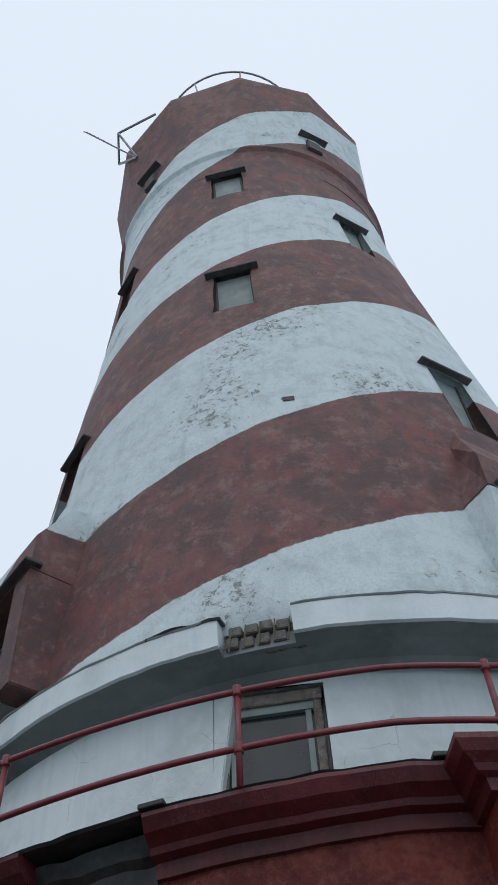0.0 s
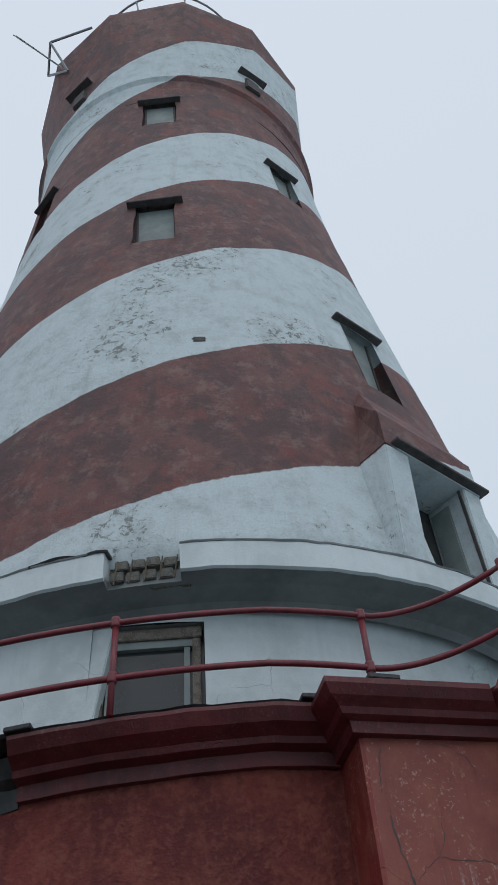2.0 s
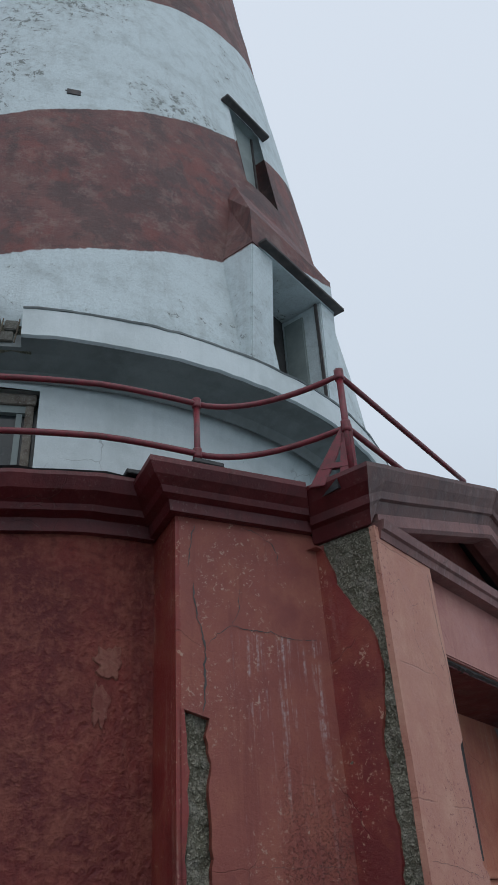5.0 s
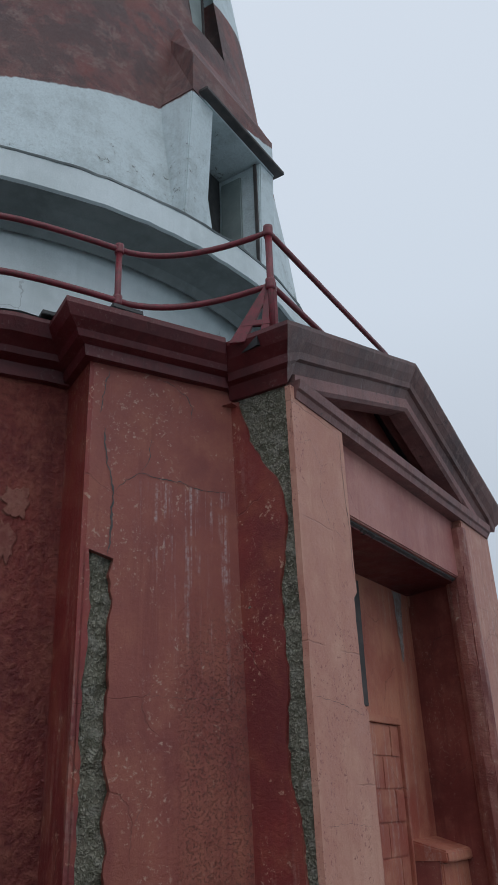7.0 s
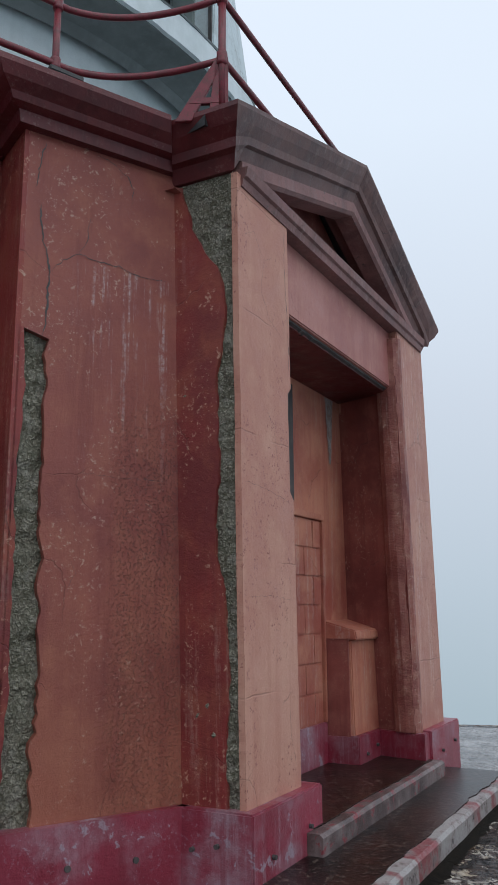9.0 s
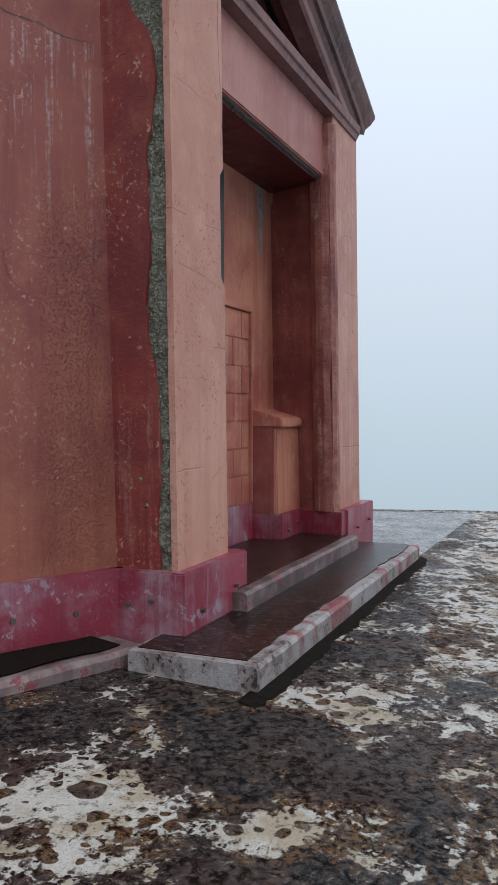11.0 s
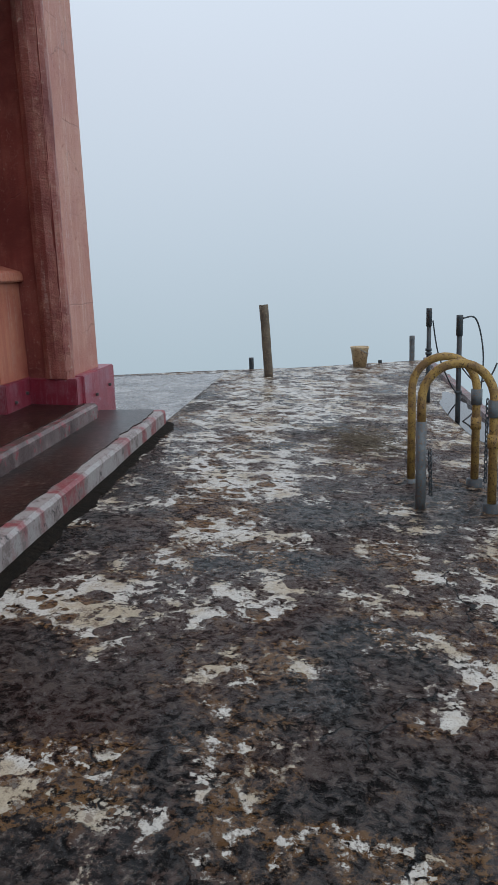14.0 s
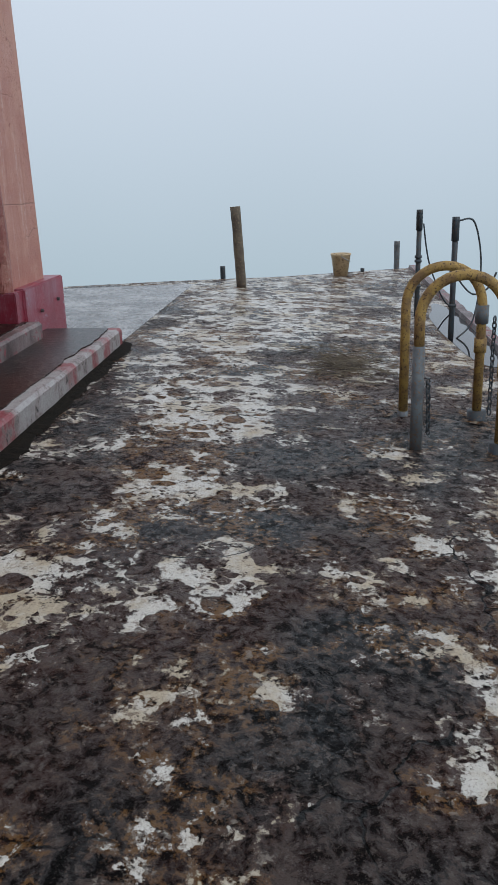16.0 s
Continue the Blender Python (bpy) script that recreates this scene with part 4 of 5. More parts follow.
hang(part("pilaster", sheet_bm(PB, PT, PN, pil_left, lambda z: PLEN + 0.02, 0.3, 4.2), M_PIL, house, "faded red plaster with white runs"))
hang(part("pilaster_edge", sheet_bm(PB, PT, PN, lambda z: -0.01, lambda z: 0.024 + max(-0.012, ragged(z, 0.03, 4.0)), 0.3, 3.02), M_DEEP, house, "strip of dark red plaster"))
hang(part("pilaster_side", prism_bm([PB + PN * 0.03, PB - PT * 0.03 + PN * 0.03, PB - PT * 0.03 - PN * 0.5, PB - PN * 0.5], -0.1, 4.2), M_DEEP, house, "dark red plaster on the side"))
hang(part("pilaster_plinth", prism_bm([PB - PT * 0.06 + PN * 0.08, PA + PT * 0.0 + PN * 0.08, PA + PT * 0.1 - PN * 0.3, PB - PT * 0.06 - PN * 0.4], -0.2, 0.50), M_PLINTH, house, "crimson plinth with grey worn paint"))


def crack_bm(face, pts, width):
    """A jagged open crack: a thin dark ribbon along points (u, z) of a face."""
    bm = bmesh.new()
    line = []
    for (u0, z0), (u1, z1) in zip(pts, pts[1:]):
        n = max(2, int(math.hypot(u1 - u0, z1 - z0) / 0.018))
        line += [(u0 + (u1 - u0) * i / n, z0 + (z1 - z0) * i / n) for i in range(n)]
    line.append(pts[-1])
    rows = []
    for i, (u, z) in enumerate(line):
        du, dz = line[min(i + 1, len(line) - 1)][0] - line[max(i - 1, 0)][0], line[min(i + 1, len(line) - 1)][1] - line[max(i - 1, 0)][1]
        ln = math.hypot(du, dz)
        j = 0.012 * noise.noise(Vector((u * 31, z * 31, 2.0)))
        w = width * (0.35 + 0.65 * abs(noise.noise(Vector((u * 17, z * 17, 8.0)))) * 1.6) * min(1, 0.2 + i / 5, 0.2 + (len(line) - 1 - i) / 5)
        nu, nz_ = -dz / ln, du / ln
        rows.append((bm.verts.new(face(u + nu * (j - w), z + nz_ * (j - w))), bm.verts.new(face(u + nu * (j + w), z + nz_ * (j + w)))))
    for a, b in zip(rows, rows[1:]):
        bm.faces.new((a[0], a[1], b[1], b[0]))
    return bm


def on_pilaster(u, z):
    p = PB + PT * u + PN * 0.0325
    return (p.x, p.y, z)


for pts_, w_ in ((((0.075, 3.75), (0.095, 3.57), (0.146, 3.36), (0.136, 3.06), (0.12, 2.99)), 0.0075), (((0.15, 3.36), (0.22, 3.45), (0.31, 3.51), (0.43, 3.49), (0.56, 3.49), (0.70, 3.46), (0.87, 3.47)), 0.003),
                 (((0.089, 4.13), (0.06, 3.95), (0.05, 3.84)), 0.006), (((0.40, 4.15), (0.507, 4.13), (0.60, 4.07), (0.644, 4.0), (0.63, 3.90)), 0.003), (((0.31, 3.51), (0.36, 3.60), (0.37, 3.74)), 0.0035),
                 (((0.35, 2.26), (0.56, 2.25), (0.80, 2.255), (0.95, 2.24)), 0.0012), (((0.30, 1.60), (0.36, 1.72), (0.33, 1.80)), 0.0012)):
    hang(part("crack", crack_bm(on_pilaster, pts_, w_), M_HOOD, house))


def sweep_bm(stations):
    """Skins a moulding from section to section; each is a list of points."""
    bm = bmesh.new()
    cols = [[bm.verts.new(p) for p in st] for st in stations]
    k = len(cols[0])
    for a, b in zip(cols, cols[1:]):
        for i in range(k):
            bm.faces.new((a[i], a[(i + 1) % k], b[(i + 1) % k], b[i]))
    bm.faces.new(cols[0])
    bm.faces.new(cols[-1][::-1])
    return bm


def mitre(n1, n2):
    return (n1 + n2) / (1 + n1.dot(n2))


MOULD = ((0.0, 0.0), (0.06, 0.0), (0.075, 0.065), (0.13, 0.08), (0.15, 0.115), (0.21, 0.155), (0.25, 0.21), (0.25, 0.245), (-0.35, 0.26))


def section(p, out, z, k=1.0, kz=1.0):
    return [p + out * o * k + Vector((0, 0, z + u * kz)) for o, u in MOULD]


W = Vector((-1, 0, 0))
S = Vector((0, -1, 0))
PQ = Vector((4.66, 2.40, 0))
hang(part("pilaster_cornice", sweep_bm([section(PB - PT * 0.02 - PN * 0.5, -PT, 4.17), section(PB - PT * 0.02 + PN * 0.03, mitre(-PT, PN), 4.17), section(Vector((4.66, 2.86, 0)), mitre(PN, W), 4.17)]), M_CORN, house, "dark red cornice breaking forward"))
# portico
PX0, PX1, PY = 4.77, 8.72, 2.42
hang(part("portico_core", hull8([(PX0 + 0.02, PY + 0.03, -0.1), (5.44, PY + 0.03, -0.1), (PX0 + 0.02, 3.3, -0.1), (5.44, 3.3, -0.1), (PX0 - 0.08, PY + 0.03, 4.12), (5.34, PY + 0.03, 4.12), (PX0 - 0.08, 3.3, 4.12), (5.34, 3.3, 4.12)]), M_ROUGH, house, "bare mossy concrete pier"))
BAT = -0.024
hang(part("pier_face", sheet_bm(Vector((PX0, PY + 0.02, 0)), Vector((1, 0, 0)), S, lambda z: 0.0 + max(0.0, ragged(z, 0.012, 9.0)), lambda z: 0.69 - max(0.0, ragged(z, 0.015, 12.0)) - (0.05 if 2.2 < z < 2.9 else 0), 0.3, 4.1, batter=BAT), M_PINK, house, "salmon pink plaster with cracks"))


hang(part("pier_rubble", rubble_bm(Vector((PX0 + 0.012, 2.86, 0)), S, W, 0.02, 0.43, 0.45, 4.08, BAT, seed=5.0), M_ROUGH, house, "broken concrete with stones"))


def side_edge(z):
    strip = float(np.interp(z, (0.5, 1.0, 1.58, 1.88, 2.27, 2.79, 3.15, 3.47, 3.64, 3.81, 4.16), (0.10, 0.09, 0.10, 0.165, 0.125, 0.155, 0.075, 0.10, 0.21, 0.30, 0.42)))
    strip += ragged(z, 0.028, 2.0)
    return min(0.42, max(0.01, 0.44 - strip))


hang(part("pier_side", sheet_bm(Vector((PX0 + 0.02, 2.86, 0)), S, W, lambda z: 0.0, side_edge, 0.3, 4.08, batter=BAT), M_DEEP, house, "dark red plaster broken along the corner"))
hang(part("portico_pier", hull8([(7.92, PY, 0), (PX1, PY, 0), (8.20, 3.3, 0), (PX1, 3.3, 0), (7.72, PY, 4.1), (PX1 - 0.2, PY, 4.1), (8.00, 3.3, 4.1), (PX1 - 0.2, 3.3, 4.1)], 0.012), M_WORN, house, "salmon pink pier with worn corner"))


def worn_corner_bm():
    """Lumpy, eroded arris of the pier between its front and the recess."""
    bm = bmesh.new()
    rows = []
    for i in range(150):
        z = 0.49 + (3.95 - 0.49) * i / 149
        x = 7.905 - 0.0488 * z
        wide = 0.5 + 0.5 * noise.noise(Vector((z * 1.7, 2.0, 0)))
        row = []
        for k, (dx, dy) in enumerate(((0.15, 0.004), (0.10, -0.012), (0.05, -0.020), (0.012, -0.012), (-0.022, 0.03), (-0.030, 0.10), (-0.010, 0.17), (0.03, 0.22))):
            q = Vector((z * 3.2, k * 0.9, 3.0))
            n = 0.014 * noise.noise(q) + 0.006 * noise.noise(q * 3.1) + 0.003 * noise.noise(q * 7.0)
            inner = 0 < k < 7
            row.append(bm.verts.new((x + dx * (0.6 + 0.6 * wide) + (n if inner else 0), PY + dy + (n * 0.6 if inner else 0), z)))
        rows.append(row)
    for a, b in zip(rows, rows[1:]):
        for k in range(7):
            bm.faces.new((a[k], a[k + 1], b[k + 1], b[k]))
    return bm


hang(part("pier_worn_corner", worn_corner_bm(), M_ARRIS, house, "lumpy worn edge of the pier with pale drips"))
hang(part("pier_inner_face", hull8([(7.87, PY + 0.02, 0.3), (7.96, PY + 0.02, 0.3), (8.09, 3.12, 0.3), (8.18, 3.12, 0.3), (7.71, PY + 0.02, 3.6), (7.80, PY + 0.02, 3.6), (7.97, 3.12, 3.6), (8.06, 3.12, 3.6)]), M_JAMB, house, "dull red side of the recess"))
hang(part("pier_plinth", box_bm((4.70, 2.34, -0.05), (5.60, 2.84, 0.50), 0.01), M_PLINTH, house, "crimson plinth block"))
hang(part("pier_plinth", box_bm((7.98, 2.34, -0.05), (8.92, 2.9, 0.50), 0.01), M_PLINTH, house, "crimson plinth block"))
hang(part("inner_plinth", hull8([(7.84, 2.36, 0.2), (8.1, 2.36, 0.2), (8.02, 3.11, 0.2), (8.3, 3.11, 0.2), (7.84, 2.36, 0.49), (8.1, 2.36, 0.49), (8.02, 3.11, 0.49), (8.3, 3.11, 0.49)], 0.008), M_PLINTH, house))
hang(part("lintel", box_bm((5.30, 2.50, 3.50), (7.80, 3.2, 4.1), 0.01), M_LINT, house, "salmon pink lintel"))
hang(part("pier_jamb", box_bm((5.39, 2.47, 0.28), (5.46, 3.1, 2.25)), M_JAMB, house))
hang(part("bare_jamb", box_bm((5.355, 2.46, 2.25), (5.42, 2.60, 2.95), 0.01), M_ROUGH, house, "dark bare strip on the jamb"))
hang(part("recess_wall", box_bm((5.2, 3.10, 0.0), (8.4, 3.5, 3.6)), M_SAL, house, "orange pink back wall of the recess"))
# underside of the recess takes the dark cornice red
hang(part("recess_ceiling", box_bm((5.3, 2.56, 3.47), (7.95, 3.12, 3.52)), M_CORN, house, "dark red underside of the recess"))
hang(part("recess_plinth", box_bm((5.42, 3.06, 0.2), (7.42, 3.12, 0.60), 0.006), M_PLINTH, house))
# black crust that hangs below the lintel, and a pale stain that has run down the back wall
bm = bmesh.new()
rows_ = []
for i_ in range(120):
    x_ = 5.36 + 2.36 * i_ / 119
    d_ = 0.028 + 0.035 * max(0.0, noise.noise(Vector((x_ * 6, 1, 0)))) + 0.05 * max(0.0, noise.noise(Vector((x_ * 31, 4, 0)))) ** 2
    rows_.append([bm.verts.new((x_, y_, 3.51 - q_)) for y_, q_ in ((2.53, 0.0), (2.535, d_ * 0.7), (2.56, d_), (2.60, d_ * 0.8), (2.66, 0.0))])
for a_, b_ in zip(rows_, rows_[1:]):
    for k_ in range(4):
        bm.faces.new((a_[k_], a_[k_ + 1], b_[k_ + 1], b_[k_]))
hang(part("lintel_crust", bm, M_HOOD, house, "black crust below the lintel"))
bm = bmesh.new()
rows_ = []
for i_ in range(40):
    z_ = 3.46 - 0.62 * i_ / 39
    w_ = (0.085 * (1 - i_ / 42) + 0.012) * (1 + 0.5 * noise.noise(Vector((z_ * 14, 0, 2))))
    c_ = 7.70 + 0.02 * noise.noise(Vector((z_ * 5, 3, 2)))
    rows_.append([bm.verts.new((c_ - w_, 3.0935, z_)), bm.verts.new((c_ + w_, 3.0935, z_))])
for a_, b_ in zip(rows_, rows_[1:]):
    bm.faces.new((a_[0], a_[1], b_[1], b_[0]))
hang(part("lime_stain", bm, M_STAIN, house, "grey lime stain on the back wall"))
# walled-up doorway
fill = hang(part("doorway_filling", box_bm((5.9, 3.082, 0.60), (7.38, 3.12, 2.28)), M_SAL, house, "walled-up doorway"))
for row_ in range(7):
    z_ = 0.61 + row_ * 0.238
    cuts_ = [5.92] + [x_ for x_ in ((6.22, 6.62, 7.02) if row_ % 2 else (6.42, 6.82, 7.20))] + [7.36]
    for x0_, x1_ in zip(cuts_, cuts_[1:]):
        part("block", box_bm((x0_ + 0.003, 3.070 + random.uniform(-0.004, 0.004), z_ + 0.005), (x1_ - 0.003, 3.10, z_ + 0.231), 0.005), M_SAL, fill)
part("frame_head", box_bm((5.9, 3.05, 2.285), (7.42, 3.11, 2.34), 0.005), M_SAL, fill)
part("frame_side", box_bm((7.385, 3.055, 0.6), (7.42, 3.11, 2.285), 0.004), M_SAL, fill)
# low pedestal in the recess
ped = hang(part("pedestal", hull8([(7.44, 2.82, 0.2), (8.06, 2.80, 0.2), (7.44, 3.12, 0.2), (8.10, 3.12, 0.2), (7.44, 2.84, 1.27), (8.02, 2.82, 1.27), (7.44, 3.12, 1.27), (8.06, 3.12, 1.27)], 0.01), M_SAL, house, "low pink pedestal"))
part("cap", hull8([(7.42, 2.78, 1.27), (8.02, 2.77, 1.27), (7.42, 3.12, 1.27), (8.06, 3.12, 1.27), (7.42, 2.79, 1.35), (8.02, 2.78, 1.35), (7.42, 3.12, 1.44), (8.06, 3.12, 1.44)], 0.012), M_SAL, ped)
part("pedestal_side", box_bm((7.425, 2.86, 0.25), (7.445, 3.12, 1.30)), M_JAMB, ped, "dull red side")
part("pedestal_plinth", box_bm((7.42, 2.785, 0.2), (8.03, 3.12, 0.50), 0.008), M_PLINTH, ped)



def on_pier(x, z):
    return (x + BAT * z, PY - 0.0115, z)


for pts_, w_ in ((((5.40, 3.98), (5.41, 3.60), (5.435, 3.30), (5.43, 3.00)), 0.0035), (((4.82, 3.72), (4.98, 3.80), (5.10, 3.66), (5.22, 3.72)), 0.0012), (((5.10, 3.66), (5.06, 3.45), (5.16, 3.30), (5.36, 3.22)), 0.0014),
                 (((4.80, 2.24), (5.05, 2.23), (5.28, 2.20), (5.44, 2.17)), 0.0015), (((5.10, 2.72), (5.20, 2.60), (5.24, 2.40)), 0.0012), (((4.80, 1.60), (5.10, 1.61), (5.42, 1.58)), 0.0010), (((5.33, 0.95), (5.34, 0.80), (5.40, 0.62)), 0.0015)):
    hang(part("crack", crack_bm(on_pier, pts_, w_), M_HOOD, house))
# pediment
hang(part("entablature", sweep_bm([[Vector((x_, 2.42 - o_, 4.025 + u_)) for o_, u_ in ((-0.6, 0.0), (0.02, 0.0), (0.03, 0.05), (0.05, 0.06), (0.06, 0.12), (-0.6, 0.13))] for x_ in (4.72, 8.46)]), M_ENT, house, "weathered pink moulding below the pediment"))
RAKE = ((0.28, -0.30), (0.0, -0.30), (-0.03, -0.22), (-0.06, -0.21), (-0.07, -0.16), (-0.11, -0.10), (-0.14, -0.03), (-0.14, 0.0), (0.28, 0.02))
LC, AC, RCN = (4.45, 4.41), (6.68, 5.12), (8.70, 4.32)
for a_, b_ in ((LC, AC), (RCN, AC)):
    st_ = []
    o_sign_ = -1.0 if a_[0] < 6 else 1.0
    for i_ in range(9):
        t_ = i_ / 8
        xo_ = (0.0 if i_ else (o_sign_ * 1.5))
        st_.append([Vector((a_[0] + (b_[0] - a_[0]) * t_ + (xo_ * (-0.14 - o_) if o_ < 0.2 else (-o_sign_ * 0.45 if not i_ else 0.0)), 2.42 + o_, a_[1] + (b_[1] - a_[1]) * t_ + u_ + 0.008 * noise.noise(Vector((t_ * 9, o_ * 30, a_[0]))))) for o_, u_ in RAKE])
    fs_ = []
    for i_ in range(7):
        t_ = 0.13 + 0.87 * i_ / 6
        fs_.append([Vector((a_[0] + (b_[0] - a_[0]) * t_, 2.42 + o_, a_[1] + (b_[1] - a_[1]) * t_ + u_)) for o_, u_ in ((0.16, -0.41), (0.012, -0.41), (-0.012, -0.385), (-0.012, -0.302), (0.16, -0.302))])
    hang(part("raking_fascia", sweep_bm(fs_), M_ENT, house, "worn pink band below the sloping cornice"))
    hang(part("raking_cornice", sweep_bm(st_), M_CORNP, house, "weathered sloping cornice"))
    if a_[0] < 6:
        conc_ = mitre(PN, W)
        st2_ = [[Vector((4.66, 2.86, 4.41)) + conc_ * (-o_ * 1.5 if o_ < 0.2 else -0.3) + Vector((0, 0, u_)) for o_, u_ in RAKE], st_[0]]
        hang(part("portico_cornice_return", sweep_bm(st2_), M_CORN, house, "dark red cornice return"))
    hang(part("portico_roof", hull8([(a_[0], 2.5, a_[1] - 0.1), (b_[0], 2.5, b_[1] - 0.1), (a_[0] + (0.3 if a_[0] < 6 else -0.3), 3.6, a_[1] - 0.05), (b_[0], 4.4, b_[1] - 0.1), (a_[0], 2.5, a_[1] - 0.0), (b_[0], 2.5, b_[1] - 0.0), (a_[0] + (0.3 if a_[0] < 6 else -0.3), 3.6, a_[1]), (b_[0], 4.4, b_[1])]), M_BLACK, house, "dark portico roof"))
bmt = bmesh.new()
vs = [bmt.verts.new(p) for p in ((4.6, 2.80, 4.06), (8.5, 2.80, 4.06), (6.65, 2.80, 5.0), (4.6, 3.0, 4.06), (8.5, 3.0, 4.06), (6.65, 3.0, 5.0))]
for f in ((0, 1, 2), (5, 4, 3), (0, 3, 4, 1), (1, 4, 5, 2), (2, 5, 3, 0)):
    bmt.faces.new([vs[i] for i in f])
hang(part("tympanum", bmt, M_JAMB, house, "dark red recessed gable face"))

# steps
def step_bm(lo, hi, seed):
    """A long step with a worn, slightly uneven nosing."""
    bm = bmesh.new()
    st = []
    n = 60
    for i in range(n + 1):
        x = lo[0] + (hi[0] - lo[0]) * i / n
        w = 0.007 * noise.noise(Vector((x * 2, seed, 0))) + 0.003 * noise.noise(Vector((x * 13, seed, 1)))
        st.append([Vector((x, lo[1] + w * 0.6, lo[2])), Vector((x, lo[1] + w, hi[2] - 0.02)), Vector((x, lo[1] + 0.02 + w, hi[2] + w * 0.5)), Vector((x, hi[1], hi[2])), Vector((x, hi[1], lo[2]))])
    cols = [[bm.verts.new(p) for p in c] for c in st]
    for a, b in zip(cols, cols[1:]):
        for k in range(5):
            bm.faces.new((a[k], a[(k + 1) % 5], b[(k + 1) % 5], b[k]))
    bm.faces.new(cols[0])
    bm.faces.new(cols[-1][::-1])
    return bm


hang(part("step", step_bm((4.36, 1.76, -0.25), (6.73, 2.5, 0.145), 1.0), M_KERB, house, "worn step with red and white painted edge"))
hang(part("step", step_bm((6.742, 1.765, -0.25), (8.42, 2.5, 0.14), 2.0), M_KERB, house, "worn step with grey and white painted edge"))


def tread_bm(x0, x1, y0, y1, z, seed):
    """Wet grime that lies on a step and fades out unevenly towards its nosing."""
    bm = bmesh.new()
    st = []
    n = 320
    for i in range(n + 1):
        x = x0 + (x1 - x0) * i / n
        yf = y0 + 0.045 * noise.noise(Vector((x * 1.2, seed, 0))) + 0.020 * noise.noise(Vector((x * 6, seed, 2))) + 0.010 * noise.noise(Vector((x * 27, seed, 4)))
        st.append((bm.verts.new((x, yf, z)), bm.verts.new((x, y1, z)), bm.verts.new((x, y1, z - 0.03)), bm.verts.new((x, yf, z - 0.03))))
    for a, b in zip(st, st[1:]):
        for k in range(4):
            bm.faces.new((a[k], a[(k + 1) % 4], b[(k + 1) % 4], b[k]))
    bm.faces.new(st[0])
    bm.faces.new(st[-1][::-1])
    return bm


hang(part("wet_tread", tread_bm(4.43, 8.38, 1.85, 2.48, 0.150, 1.0), M_WET, house, "wet dark grime on the step"))
hang(part("wet_tread", tread_bm(5.40, 7.95, 2.33, 3.08, 0.276, 2.0), M_WET, house, "wet dark grime on the step"))
for x_, y_, z_, n_ in ((4.69, 2.55, 0.33, W), (4.69, 2.70, 0.30, W), (5.40, 2.33, 0.30, S), (4.92, 2.33, 0.25, S), (8.30, 2.33, 0.30, S), (8.72, 2.33, 0.33, S), (7.60, 2.78, 0.34, S), (7.85, 2.78, 0.38, S)):
    c_ = Vector((x_, y_, z_))
    hang(part("bolt_hole", tube_bm([c_ - n_ * 0.01, c_ + n_ * 0.012], 0.013, 10), M_HOOD, house))
for u_, z_ in ((0.35, 0.30), (0.72, 0.28)):
    c_ = PB + PT * u_ + PN * 0.08 + Vector((0, 0, z_))
    hang(part("bolt_hole", tube_bm([c_ - PN * 0.01, c_ + PN * 0.012], 0.016, 10), M_HOOD, house))
hang(part("upper_step", step_bm((5.36, 2.24, 0.0), (7.98, 3.2, 0.27), 3.0), M_STEP, house, "worn upper step"))
hang(part("kerb", lathe_bm(((5.3, -0.3), (6.36, -0.3), (6.36, 0.10), (6.33, 0.125), (5.3, 0.13)), -75, -16.5, 50, rough=0.015), M_STEP, house, "rough concrete kerb"))

hang(part("kerb_grime", lathe_bm(((5.45, 0.125), (6.27, 0.128), (6.28, 0.138), (5.45, 0.142)), -75, -17.5, 120, rough=0.022), M_MOSS_SHADE, house, "black grime on the kerb"))
# black moss and painted-in shadow at the foot of the step, and the paler slab beyond it
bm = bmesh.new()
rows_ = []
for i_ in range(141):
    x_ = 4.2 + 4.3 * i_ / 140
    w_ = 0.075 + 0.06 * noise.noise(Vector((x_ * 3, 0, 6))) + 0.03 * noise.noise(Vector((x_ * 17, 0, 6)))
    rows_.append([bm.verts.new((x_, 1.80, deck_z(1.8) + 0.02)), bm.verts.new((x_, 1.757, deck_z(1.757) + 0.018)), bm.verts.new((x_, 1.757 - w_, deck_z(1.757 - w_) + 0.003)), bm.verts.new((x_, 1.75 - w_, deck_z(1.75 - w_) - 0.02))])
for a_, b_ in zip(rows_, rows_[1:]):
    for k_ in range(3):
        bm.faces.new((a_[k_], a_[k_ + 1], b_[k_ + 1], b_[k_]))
tagged(part("moss", bm, M_MOSS_SHADE), "black wet moss and painted shadow along the foot of the step", "moss", kind="stuff")
bm = bmesh.new()
lo_ = [bm.verts.new((x_, y_, deck_z(y_) - 0.03)) for x_, y_ in ((8.46, 1.80), (12.25, 1.74), (11.2, 3.5), (8.46, 6.6))]
hi_ = [bm.verts.new((v_.co.x, v_.co.y, v_.co.z + 0.036)) for v_ in lo_]
bm.faces.new(hi_)
bm.faces.new(lo_[::-1])
for k_ in range(4):
    bm.faces.new((lo_[k_], lo_[(k_ + 1) % 4], hi_[(k_ + 1) % 4], hi_[k_]))
tagged(part("pavement", bm, M_SLAB), "pale wet concrete slab beyond the steps", "pavement", kind="structure")

